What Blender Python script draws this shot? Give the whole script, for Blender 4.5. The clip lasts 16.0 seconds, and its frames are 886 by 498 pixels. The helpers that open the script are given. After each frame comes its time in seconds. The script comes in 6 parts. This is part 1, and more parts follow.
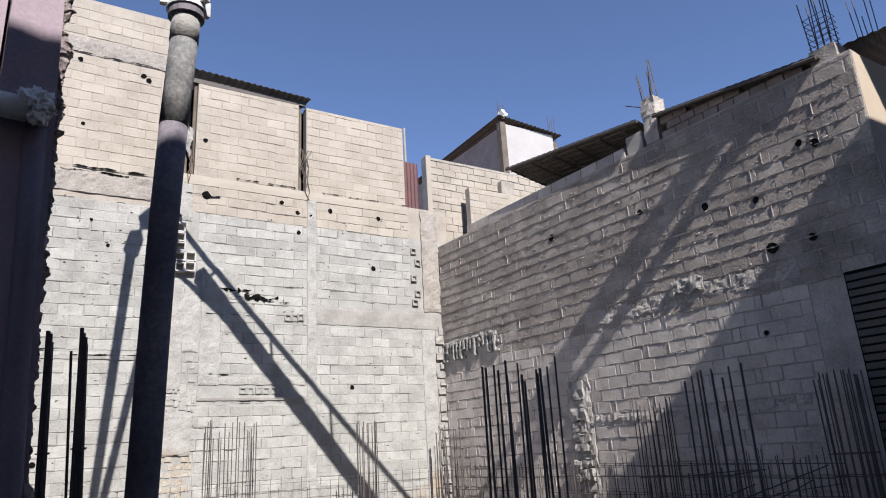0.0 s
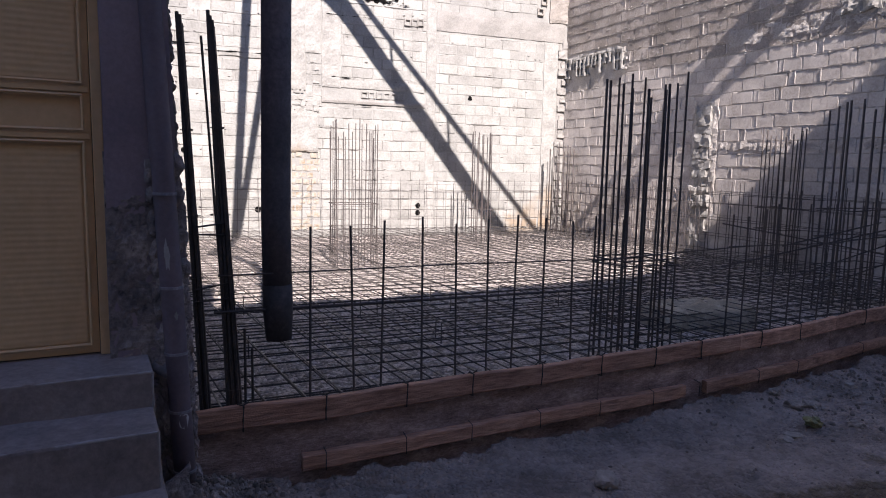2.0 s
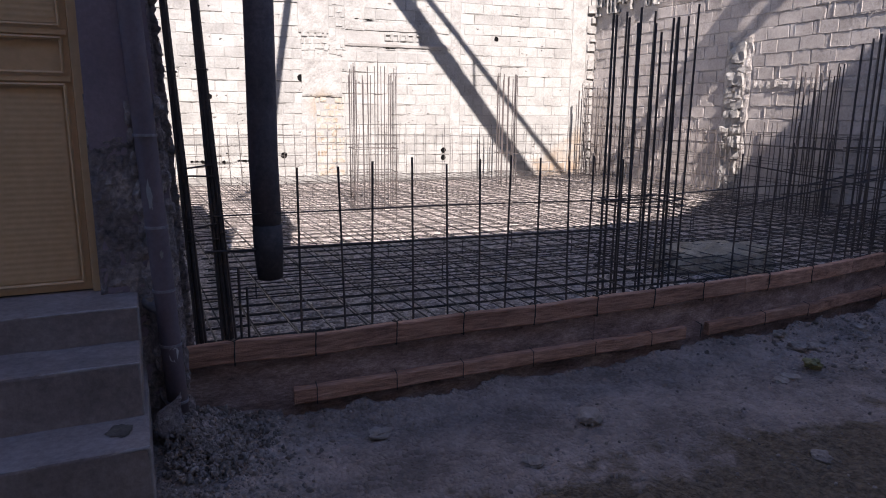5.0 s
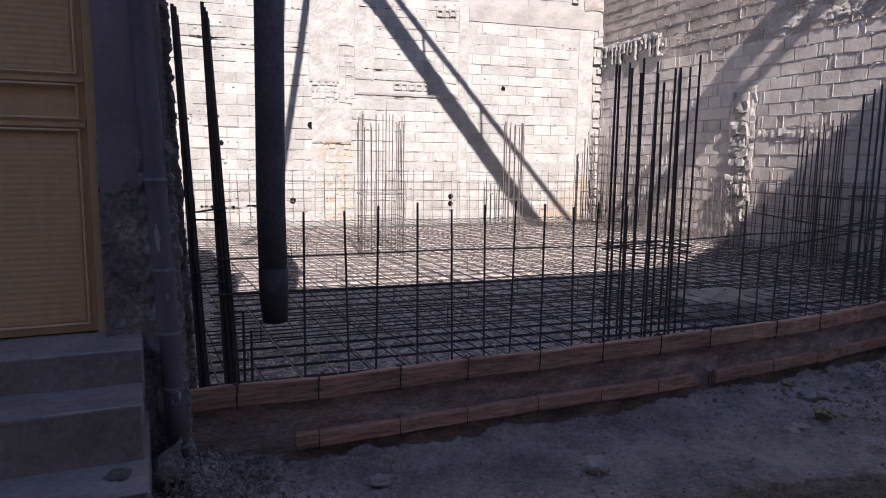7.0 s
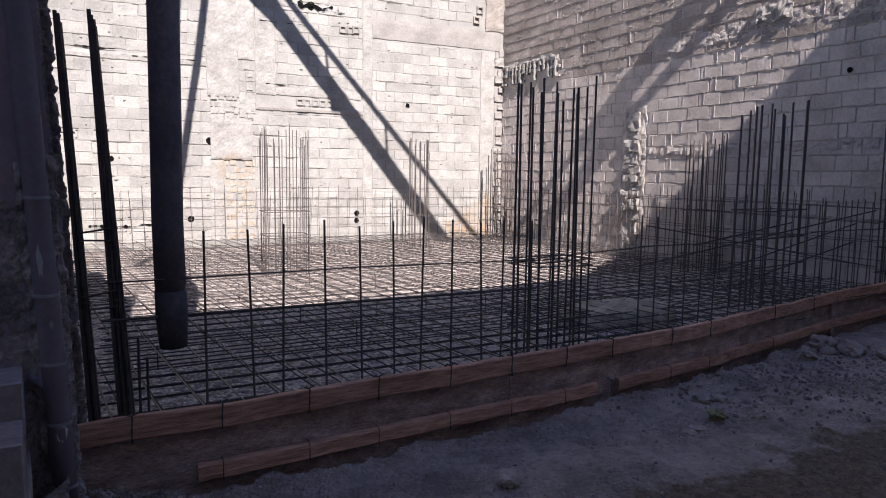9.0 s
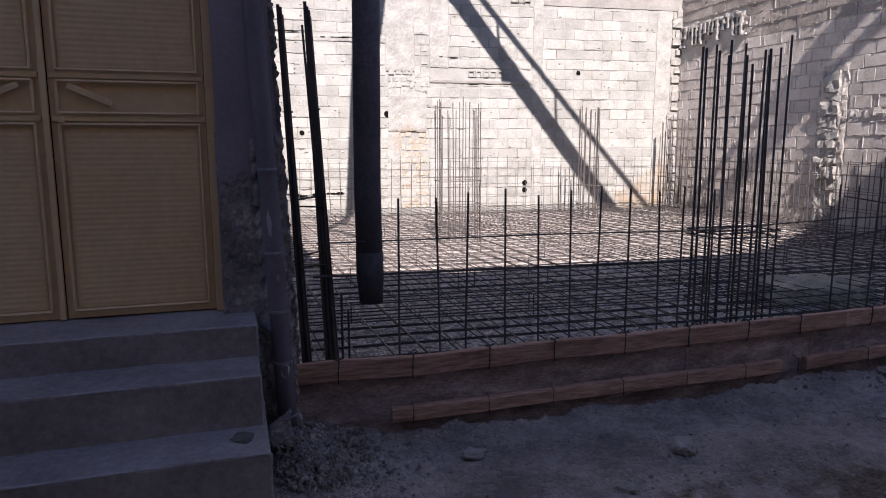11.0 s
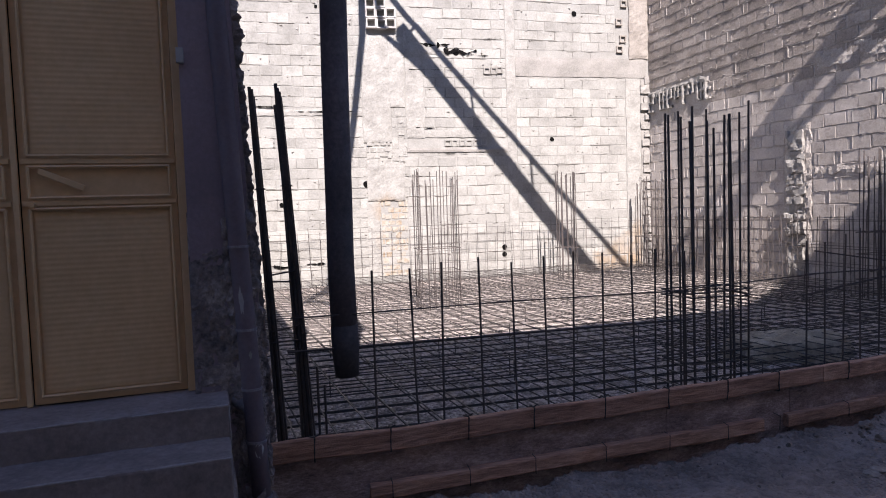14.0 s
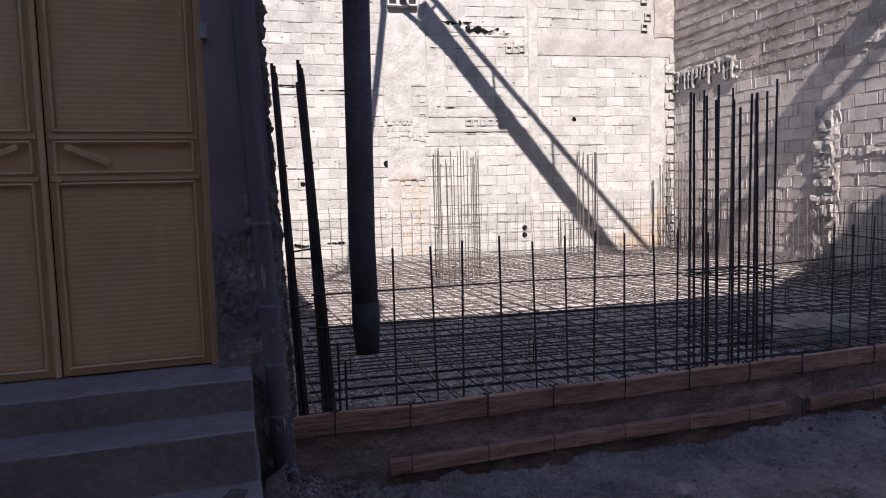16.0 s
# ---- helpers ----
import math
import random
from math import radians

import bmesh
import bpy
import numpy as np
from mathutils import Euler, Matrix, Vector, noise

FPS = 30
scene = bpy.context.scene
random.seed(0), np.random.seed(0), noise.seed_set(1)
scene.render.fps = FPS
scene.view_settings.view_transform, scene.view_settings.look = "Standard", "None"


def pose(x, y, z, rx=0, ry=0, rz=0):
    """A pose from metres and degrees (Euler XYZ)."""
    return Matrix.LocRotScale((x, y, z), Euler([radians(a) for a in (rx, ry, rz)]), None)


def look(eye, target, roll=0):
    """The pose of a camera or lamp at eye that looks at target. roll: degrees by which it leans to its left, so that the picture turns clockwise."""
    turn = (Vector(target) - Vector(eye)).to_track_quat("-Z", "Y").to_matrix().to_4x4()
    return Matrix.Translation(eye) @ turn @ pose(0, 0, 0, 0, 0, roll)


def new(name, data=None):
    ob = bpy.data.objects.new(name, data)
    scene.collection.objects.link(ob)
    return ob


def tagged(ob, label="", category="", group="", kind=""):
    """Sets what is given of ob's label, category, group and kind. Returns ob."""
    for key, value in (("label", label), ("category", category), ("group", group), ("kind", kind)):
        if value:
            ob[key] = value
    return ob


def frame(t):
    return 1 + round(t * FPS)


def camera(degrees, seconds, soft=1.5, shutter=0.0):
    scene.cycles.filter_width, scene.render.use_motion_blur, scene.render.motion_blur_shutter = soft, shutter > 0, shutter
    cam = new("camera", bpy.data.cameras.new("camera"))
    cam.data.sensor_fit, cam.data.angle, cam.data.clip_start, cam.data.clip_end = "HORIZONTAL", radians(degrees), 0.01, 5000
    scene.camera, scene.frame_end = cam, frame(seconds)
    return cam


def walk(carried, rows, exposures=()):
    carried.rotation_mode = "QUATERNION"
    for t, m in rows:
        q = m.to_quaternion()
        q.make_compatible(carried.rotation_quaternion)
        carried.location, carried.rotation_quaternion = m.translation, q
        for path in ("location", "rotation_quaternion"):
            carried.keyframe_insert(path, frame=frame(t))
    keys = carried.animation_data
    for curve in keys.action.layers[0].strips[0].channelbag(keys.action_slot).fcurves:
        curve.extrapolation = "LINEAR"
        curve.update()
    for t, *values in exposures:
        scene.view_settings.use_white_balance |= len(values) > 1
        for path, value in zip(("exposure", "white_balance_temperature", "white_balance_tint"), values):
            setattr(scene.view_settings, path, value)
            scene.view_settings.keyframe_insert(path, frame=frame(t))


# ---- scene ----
cam = camera(66.98, 16.0, 1.05)
ROWS = [
    (0.0, -0.090, 0.057, 1.552, -31.14, 16.75, 3.21),
    (0.5, -0.130, 0.094, 1.464, -28.81, 9.53, 1.95),
    (1.0, -0.034, 0.098, 1.493, -27.49, 0.03, 0.86),
    (1.5, -0.057, 0.129, 1.490, -23.87, -5.73, -0.74),
    (2.0, -0.063, 0.131, 1.486, -21.71, -6.97, -1.24),
    (2.5, -0.094, 0.124, 1.478, -17.20, -8.52, -2.21),
    (3.0, -0.072, 0.101, 1.475, -18.05, -10.32, -1.12),
    (3.5, -0.000, 0.091, 1.466, -19.18, -11.04, -1.15),
    (4.0, 0.108, 0.057, 1.458, -17.69, -12.61, -1.13),
    (4.2, 0.151, 0.044, 1.466, -17.96, -13.16, -0.23),
    (6.3, 0.199, 0.001, 1.449, -19.28, -7.62, -1.10),
    (6.5, 0.193, -0.002, 1.450, -18.33, -7.55, -0.86),
    (7.0, 0.197, -0.005, 1.456, -17.75, -7.67, -0.80),
    (7.5, 0.199, -0.006, 1.452, -18.11, -7.39, -1.18),
    (8.0, 0.224, -0.017, 1.460, -24.00, -5.32, -1.61),
    (8.5, 0.209, 0.008, 1.457, -27.63, -5.58, -0.84),
    (9.0, 0.195, 0.023, 1.455, -25.79, -6.17, -0.72),
    (9.5, 0.167, 0.024, 1.450, -19.13, -7.20, -0.66),
    (10.0, 0.065, -0.054, 1.461, -13.64, -7.73, 0.13),
    (10.2, 0.015, -0.087, 1.460, -11.73, -8.83, -1.03),
    (12.3, 0.132, -0.127, 1.464, -13.57, -7.11, 2.00),
    (12.5, 0.128, -0.133, 1.457, -13.72, -6.47, 2.10),
    (13.0, 0.112, -0.124, 1.461, -13.62, -6.89, 2.38),
    (13.5, 0.117, -0.135, 1.468, -13.87, -6.26, 2.83),
    (14.0, 0.109, -0.144, 1.488, -13.44, -3.27, 1.90),
    (14.5, 0.108, -0.139, 1.478, -12.96, -3.78, 1.32),
    (15.0, 0.111, -0.140, 1.474, -13.44, -4.01, 1.64),
    (15.5, 0.105, -0.138, 1.473, -12.24, -4.84, 1.50),
    (16.0, 0.101, -0.139, 1.475, -11.75, -4.87, 1.49),
]

EXPOSURES = [(0.0, 0.96, 6750, 26), (0.5, 0.96, 6800, 28), (1.0, 0.98, 6800, 30), (1.5, 1.31, 6950, 34), (2.5, 1.46, 6950, 34), (3.5, 1.63, 6950, 34), (4.0, 1.55, 6950, 34), (6.5, 1.41, 6950, 34), (8.5, 1.29, 6950, 34), (10.2, 1.35, 6950, 34), (13.5, 1.33, 6950, 34), (16.0, 1.27, 6950, 34)]
walk(cam, [(t, pose(x, y, z, 90 + pitch, roll, yaw)) for t, x, y, z, yaw, pitch, roll in ROWS], EXPOSURES)

# ---- light ----
SUN_WAY = Vector((0.10, 1.0, -0.90)).normalized()          # the way the sunlight travels
world = bpy.data.worlds.new("sky")
scene.world = world
world.use_nodes = True
wn = world.node_tree.nodes
wl = world.node_tree.links
sky = wn.new("ShaderNodeTexSky")
sky.sky_type = "NISHITA"
sky.sun_disc = False
sky.sun_elevation = math.asin(-SUN_WAY.z)
sky.sun_rotation = math.atan2(-SUN_WAY.x, -SUN_WAY.y)
sky.altitude = 2300
sky.air_density, sky.dust_density, sky.ozone_density = 0.8, 0.0, 2.4
wn["Background"].inputs[1].default_value = 0.105
deep = wn.new("ShaderNodeMix")                    # the deep blue of a dry highland sky
deep.data_type, deep.blend_type = "RGBA", "MULTIPLY"
deep.inputs[0].default_value, deep.inputs[7].default_value = 1.0, (0.86, 1.0, 1.03, 1)
wl.new(sky.outputs[0], deep.inputs[6])
wl.new(deep.outputs[2], wn["Background"].inputs[0])
sun_data = bpy.data.lights.new("sun", "SUN")
sun_data.energy, sun_data.angle, sun_data.color = 5.0, radians(0.32), (0.895, 0.965, 0.90)
sun = new("sun", sun_data)
sun.matrix_world = look((0, 0, 30), Vector((0, 0, 30)) + SUN_WAY)

# ---- materials ----


def surface(name, colours, rough=0.9, grain=60.0, patch=1.5, bump=0.4, metal=0.0, vary=0.0, island=0.0, depth=0.01, stretch=(1, 1, 1)):
    """Two scales of noise between three colours, with fine relief; vary: spread of value between objects."""
    m = bpy.data.materials.new(name)
    m.use_nodes = True
    n, l = m.node_tree.nodes, m.node_tree.links
    b = n["Principled BSDF"]
    b.inputs["Metallic"].default_value = metal
    geo = n.new("ShaderNodeNewGeometry")
    mp = n.new("ShaderNodeMapping")
    mp.inputs["Scale"].default_value = stretch
    l.new(geo.outputs["Position"], mp.inputs[0])
    big, fine = n.new("ShaderNodeTexNoise"), n.new("ShaderNodeTexNoise")
    big.inputs["Scale"].default_value, big.inputs["Detail"].default_value, big.inputs["Roughness"].default_value = patch, 6.0, 0.65
    fine.inputs["Scale"].default_value, fine.inputs["Detail"].default_value, fine.inputs["Roughness"].default_value = grain, 8.0, 0.7
    l.new(mp.outputs[0], big.inputs[0])
    l.new(mp.outputs[0], fine.inputs[0])
    mix = n.new("ShaderNodeMath")
    mix.operation = "MULTIPLY_ADD"
    mix.inputs[1].default_value = 0.45
    l.new(fine.outputs[0], mix.inputs[0])
    half = n.new("ShaderNodeMath")
    half.operation = "MULTIPLY"
    half.inputs[1].default_value = 0.55
    l.new(big.outputs[0], half.inputs[0])
    l.new(half.outputs[0], mix.inputs[2])
    ramp = n.new("ShaderNodeValToRGB")
    ramp.color_ramp.elements[0].position, ramp.color_ramp.elements[1].position = 0.34, 0.66
    ramp.color_ramp.elements[0].color = (*colours[0], 1)
    ramp.color_ramp.elements[1].color = (*colours[2], 1)
    mid = ramp.color_ramp.elements.new(0.5)
    mid.color = (*colours[1], 1)
    l.new(mix.outputs[0], ramp.inputs[0])
    out = ramp.outputs[0]
    if vary or island:
        hsv = n.new("ShaderNodeHueSaturation")
        rng = n.new("ShaderNodeMapRange")
        spread = vary or island
        rng.inputs[3].default_value, rng.inputs[4].default_value = 1 - spread, 1 + spread
        if vary:
            info = n.new("ShaderNodeObjectInfo")
            l.new(info.outputs["Random"], rng.inputs[0])
        else:
            l.new(geo.outputs["Random Per Island"], rng.inputs[0])
        l.new(rng.outputs[0], hsv.inputs["Value"])
        l.new(out, hsv.inputs["Color"])
        out = hsv.outputs[0]
    l.new(out, b.inputs["Base Color"])
    rr = n.new("ShaderNodeMapRange")
    rr.inputs[3].default_value, rr.inputs[4].default_value = max(rough - 0.12, 0.05), min(rough + 0.1, 1.0)
    l.new(big.outputs[0], rr.inputs[0])
    l.new(rr.outputs[0], b.inputs["Roughness"])
    if bump:
        bp = n.new("ShaderNodeBump")
        bp.inputs["Strength"].default_value, bp.inputs["Distance"].default_value = bump, depth
        l.new(mix.outputs[0], bp.inputs["Height"])
        l.new(bp.outputs[0], b.inputs["Normal"])
    return m


def gravelly(name, colours, scale, patch, spread=1.0, depth=0.02, rough=0.95):
    """Small stones of differing value packed in dust: cells of two sizes under a broad stain."""
    m = bpy.data.materials.new(name)
    m.use_nodes = True
    n, l = m.node_tree.nodes, m.node_tree.links
    b = n["Principled BSDF"]
    b.inputs["Roughness"].default_value = rough
    geo = n.new("ShaderNodeNewGeometry")
    big = n.new("ShaderNodeTexNoise")
    big.inputs["Scale"].default_value, big.inputs["Detail"].default_value, big.inputs["Roughness"].default_value = patch, 8.0, 0.7
    warp = n.new("ShaderNodeTexNoise")
    warp.inputs["Scale"].default_value, warp.inputs["Detail"].default_value = scale * 1.3, 4.0
    l.new(geo.outputs["Position"], big.inputs[0])
    l.new(geo.outputs["Position"], warp.inputs[0])
    cells = n.new("ShaderNodeTexVoronoi")
    cells.inputs["Scale"].default_value = scale
    shift = n.new("ShaderNodeVectorMath")
    shift.operation = "MULTIPLY_ADD"
    shift.inputs[1].default_value = (0.6 / scale,) * 3
    l.new(warp.outputs[1], shift.inputs[0])
    l.new(geo.outputs["Position"], shift.inputs[2])
    l.new(shift.outputs[0], cells.inputs[0])
    part_of = n.new("ShaderNodeSeparateColor")
    l.new(cells.outputs["Color"], part_of.inputs[0])
    mix = n.new("ShaderNodeMath")
    mix.operation = "MULTIPLY_ADD"
    mix.inputs[1].default_value = 0.5 * spread
    l.new(part_of.outputs[0], mix.inputs[0])
    l.new(big.outputs[0], mix.inputs[2])
    ramp = n.new("ShaderNodeValToRGB")
    ramp.color_ramp.elements[0].position, ramp.color_ramp.elements[1].position = 0.42, 0.94
    ramp.color_ramp.elements[0].color = (*colours[0], 1)
    ramp.color_ramp.elements[1].color = (*colours[2], 1)
    mid = ramp.color_ramp.elements.new(0.72)
    mid.color = (*colours[1], 1)
    l.new(mix.outputs[0], ramp.inputs[0])
    l.new(ramp.outputs[0], b.inputs["Base Color"])
    high = n.new("ShaderNodeMath")
    high.operation = "MULTIPLY_ADD"
    high.inputs[1].default_value = -1.0
    l.new(cells.outputs["Distance"], high.inputs[0])
    l.new(warp.outputs[0], high.inputs[2])
    bp = n.new("ShaderNodeBump")
    bp.inputs["Strength"].default_value, bp.inputs["Distance"].default_value = 1.0, depth
    l.new(high.outputs[0], bp.inputs["Height"])
    l.new(bp.outputs[0], b.inputs["Normal"])
    return m


M_BLOCK_WHITE = surface("whitewashed_block", ((0.194, 0.189, 0.172), (0.286, 0.282, 0.260), (0.358, 0.353, 0.327)), 0.95, 26, 2.6, 1.0, vary=0.12, depth=0.03)
M_BLOCK_WHITE_J = surface("whitewashed_block_joined", ((0.194, 0.189, 0.172), (0.286, 0.282, 0.260), (0.358, 0.353, 0.327)), 0.95, 26, 2.6, 1.0, island=0.12, depth=0.03)
M_BLOCK_CREAM = surface("cream_block", ((0.222, 0.192, 0.154), (0.314, 0.277, 0.231), (0.369, 0.332, 0.284)), 0.95, 30, 1.4, 0.9, island=0.07, depth=0.016)
M_BLOCK_GREY = surface("grey_block", ((0.225, 0.199, 0.175), (0.385, 0.345, 0.310), (0.50, 0.455, 0.410)), 0.95, 30, 2.4, 1.0, vary=0.10, depth=0.026)
M_BLOCK_GREY_J = surface("grey_block_joined", ((0.12, 0.103, 0.089), (0.25, 0.217, 0.190), (0.41, 0.365, 0.325)), 0.95, 30, 1.8, 1.0, island=0.13, depth=0.05)
M_MORTAR = surface("mortar", ((0.166, 0.161, 0.145), (0.257, 0.245, 0.225), (0.335, 0.321, 0.296)), 0.97, 40, 2.0, 1.0, depth=0.02)
M_MORTAR_GREY = surface("grey_mortar", ((0.215, 0.193, 0.174), (0.365, 0.332, 0.299), (0.54, 0.495, 0.45)), 0.97, 40, 2.0, 1.0, depth=0.06)
M_LIMEWASH = surface("limewashed_joint", ((0.198, 0.193, 0.178), (0.268, 0.264, 0.244), (0.346, 0.341, 0.316)), 0.95, 40, 2.0, 0.8, depth=0.012)
M_CREAM_JOINT = surface("cream_joint", ((0.212, 0.183, 0.151), (0.295, 0.262, 0.221), (0.353, 0.319, 0.274)), 0.95, 40, 2.0, 0.8, depth=0.012)
M_CONCRETE = surface("rough_concrete", ((0.166, 0.149, 0.128), (0.276, 0.249, 0.219), (0.365, 0.337, 0.301)), 0.95, 26, 3.0, 1.0, depth=0.05)
M_CONCRETE_W = surface("whitewashed_concrete", ((0.180, 0.174, 0.159), (0.280, 0.274, 0.252), (0.370, 0.364, 0.338)), 0.95, 30, 3.6, 1.0, depth=0.018)
M_PLASTER = surface("cream_plaster", ((0.283, 0.250, 0.206), (0.321, 0.286, 0.237), (0.353, 0.318, 0.266)), 0.9, 80, 0.8, 0.2)
M_STAIN = surface("brown_stained_block", ((0.215, 0.138, 0.07), (0.318, 0.285, 0.236), (0.352, 0.343, 0.318)), 0.95, 12, 5.5, 1.0, depth=0.03)
M_GROUND = gravelly("dusty_ground", ((0.195, 0.147, 0.122), (0.455, 0.342, 0.288), (0.70, 0.535, 0.452)), 42, 1.9, 0.26, 0.022)


def earth_stain(m):
    """Brown damp earth that shows through the dust towards the middle of the street."""
    n, l = m.node_tree.nodes, m.node_tree.links
    b = n["Principled BSDF"]
    dust = b.inputs["Base Color"].links[0].from_socket
    geo = n.new("ShaderNodeNewGeometry")
    xyz = n.new("ShaderNodeSeparateXYZ")
    l.new(geo.outputs["Position"], xyz.inputs[0])
    spots = n.new("ShaderNodeTexNoise")
    spots.inputs["Scale"].default_value, spots.inputs["Detail"].default_value, spots.inputs["Roughness"].default_value = 2.2, 9.0, 0.7
    l.new(geo.outputs["Position"], spots.inputs[0])
    along = n.new("ShaderNodeMath")
    along.operation = "MULTIPLY_ADD"
    along.inputs[1].default_value, along.inputs[2].default_value = 0.05, 2.31
    l.new(xyz.outputs[0], along.inputs[0])
    gap = n.new("ShaderNodeMath")
    gap.operation = "SUBTRACT"
    l.new(along.outputs[0], gap.inputs[0])
    l.new(xyz.outputs[1], gap.inputs[1])
    sum_up = n.new("ShaderNodeMath")
    sum_up.operation = "MULTIPLY_ADD"
    sum_up.inputs[1].default_value = 1.6
    l.new(spots.outputs[0], sum_up.inputs[0])
    upto = n.new("ShaderNodeMath")
    upto.operation = "MINIMUM"
    upto.inputs[1].default_value = 0.32
    l.new(gap.outputs[0], upto.inputs[0])
    l.new(upto.outputs[0], sum_up.inputs[2])
    edge = n.new("ShaderNodeMapRange")
    edge.inputs[1].default_value, edge.inputs[2].default_value = 0.78, 0.94
    l.new(sum_up.outputs[0], edge.inputs[0])
    mix = n.new("ShaderNodeMix")
    mix.data_type = "RGBA"
    l.new(edge.outputs[0], mix.inputs["Factor"])
    l.new(dust, mix.inputs[6])
    crumbs = n.new("ShaderNodeTexNoise")
    crumbs.inputs["Scale"].default_value, crumbs.inputs["Detail"].default_value, crumbs.inputs["Roughness"].default_value = 26.0, 8.0, 0.75
    l.new(geo.outputs["Position"], crumbs.inputs[0])
    earth = n.new("ShaderNodeValToRGB")
    earth.color_ramp.elements[0].position, earth.color_ramp.elements[1].position = 0.36, 0.66
    earth.color_ramp.elements[0].color, earth.color_ramp.elements[1].color = (0.085, 0.056, 0.034, 1), (0.255, 0.175, 0.115, 1)
    l.new(crumbs.outputs[0], earth.inputs[0])
    l.new(earth.outputs[0], mix.inputs[7])
    l.new(mix.outputs[2], b.inputs["Base Color"])


earth_stain(M_GROUND)


def rust_spots(m, spots):
    """Brown water stains with ragged outlines round given places of a wall."""
    n, l = m.node_tree.nodes, m.node_tree.links
    b = n["Principled BSDF"]
    geo = n.new("ShaderNodeNewGeometry")
    cloud = n.new("ShaderNodeTexNoise")
    cloud.inputs["Scale"].default_value, cloud.inputs["Detail"].default_value = 4.0, 8.0
    l.new(geo.outputs["Position"], cloud.inputs[0])
    for at, r in spots:
        far = n.new("ShaderNodeVectorMath")
        far.operation = "DISTANCE"
        far.inputs[1].default_value = at
        l.new(geo.outputs["Position"], far.inputs[0])
        ragged = n.new("ShaderNodeMath")
        ragged.operation = "MULTIPLY_ADD"
        ragged.inputs[1].default_value = r * 1.6
        l.new(cloud.outputs[0], ragged.inputs[0])
        l.new(far.outputs["Value"], ragged.inputs[2])
        fade = n.new("ShaderNodeMapRange")
        fade.inputs[1].default_value, fade.inputs[2].default_value = r * 0.9, r * 1.7
        fade.inputs[3].default_value, fade.inputs[4].default_value = 0.62, 0.0
        l.new(ragged.outputs[0], fade.inputs[0])
        mix = n.new("ShaderNodeMix")
        mix.data_type = "RGBA"
        l.new(fade.outputs[0], mix.inputs["Factor"])
        l.new(b.inputs["Base Color"].links[0].from_socket, mix.inputs[6])
        mix.inputs[7].default_value = (0.29, 0.195, 0.112, 1)
        l.new(mix.outputs[2], b.inputs["Base Color"])


for stained in (M_BLOCK_WHITE, M_BLOCK_WHITE_J, M_CONCRETE_W):
    rust_spots(stained, (((7.35, 13.3, 0.40), 0.6), ((6.9, 13.3, 0.25), 0.4), ((2.3, 13.3, 1.0), 0.45), ((2.15, 13.3, 1.6), 0.35), ((7.75, 13.3, 0.25), 0.5), ((7.8, 13.3, 0.9), 0.3)))
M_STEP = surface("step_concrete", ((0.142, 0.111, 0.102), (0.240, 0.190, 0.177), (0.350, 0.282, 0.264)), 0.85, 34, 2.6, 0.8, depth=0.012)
M_ARRIS = surface("worn_concrete_edge", ((0.200, 0.174, 0.167), (0.296, 0.263, 0.252), (0.385, 0.344, 0.333)), 0.8, 40, 9.0, 0.6, depth=0.006)
M_PILLAR = surface("dark_painted_render", ((0.188, 0.145, 0.166), (0.250, 0.190, 0.215), (0.325, 0.248, 0.274)), 0.75, 50, 1.5, 0.5)
M_PIPE = surface("dark_painted_pipe", ((0.108, 0.083, 0.098), (0.144, 0.110, 0.126), (0.187, 0.144, 0.162)), 0.65, 50, 2.5, 0.3)
M_PILLAR_ROUGH = surface("bare_rough_render", ((0.087, 0.070, 0.071), (0.285, 0.235, 0.223), (0.632, 0.532, 0.485)), 0.97, 38, 5.0, 1.0, depth=0.05)
M_DOOR = surface("ochre_painted_sheet", ((0.608, 0.372, 0.186), (0.689, 0.434, 0.228), (0.784, 0.503, 0.270)), 0.55, 25, 1.6, 0.08)
M_WOOD = surface("formwork_timber", ((0.215, 0.106, 0.074), (0.485, 0.255, 0.172), (0.71, 0.415, 0.290)), 0.88, 20, 5.0, 1.0, vary=0.12, stretch=(0.25, 3, 3), depth=0.02)
M_PANEL = surface("dirty_formwork_panel", ((0.118, 0.073, 0.067), (0.342, 0.234, 0.212), (0.649, 0.496, 0.443)), 0.92, 45, 7.0, 1.0, vary=0.12, stretch=(0.7, 2, 2), depth=0.02)
M_REBAR = surface("dark_rebar", ((0.032, 0.028, 0.028), (0.065, 0.054, 0.051), (0.122, 0.093, 0.079)), 0.7, 90, 5.0, 0.3)
M_RUBBER = surface("black_rubber", ((0.058, 0.053, 0.060), (0.108, 0.096, 0.109), (0.195, 0.170, 0.186)), 0.75, 40, 3.0, 0.4)
M_HOSE_END = surface("smeared_rubber", ((0.03, 0.027, 0.03), (0.055, 0.05, 0.054), (0.10, 0.09, 0.092)), 0.85, 40, 6.0, 0.5)
# Upper length of the hose: a paler grey than the rest.
M_RUBBER_PALE = surface("pale_rubber", ((0.06, 0.06, 0.06), (0.13, 0.13, 0.125), (0.27, 0.26, 0.25)), 0.85, 40, 5.0, 0.4)
M_WHITE_STEEL = surface("white_painted_steel", ((0.310, 0.304, 0.290), (0.469, 0.462, 0.448), (0.538, 0.531, 0.517)), 0.5, 60, 4.0, 0.2)
M_SHEET = surface("dark_roof_sheet", ((0.04, 0.035, 0.033), (0.07, 0.06, 0.055), (0.11, 0.095, 0.085)), 0.7, 30, 2.0, 0.3, metal=0.2)
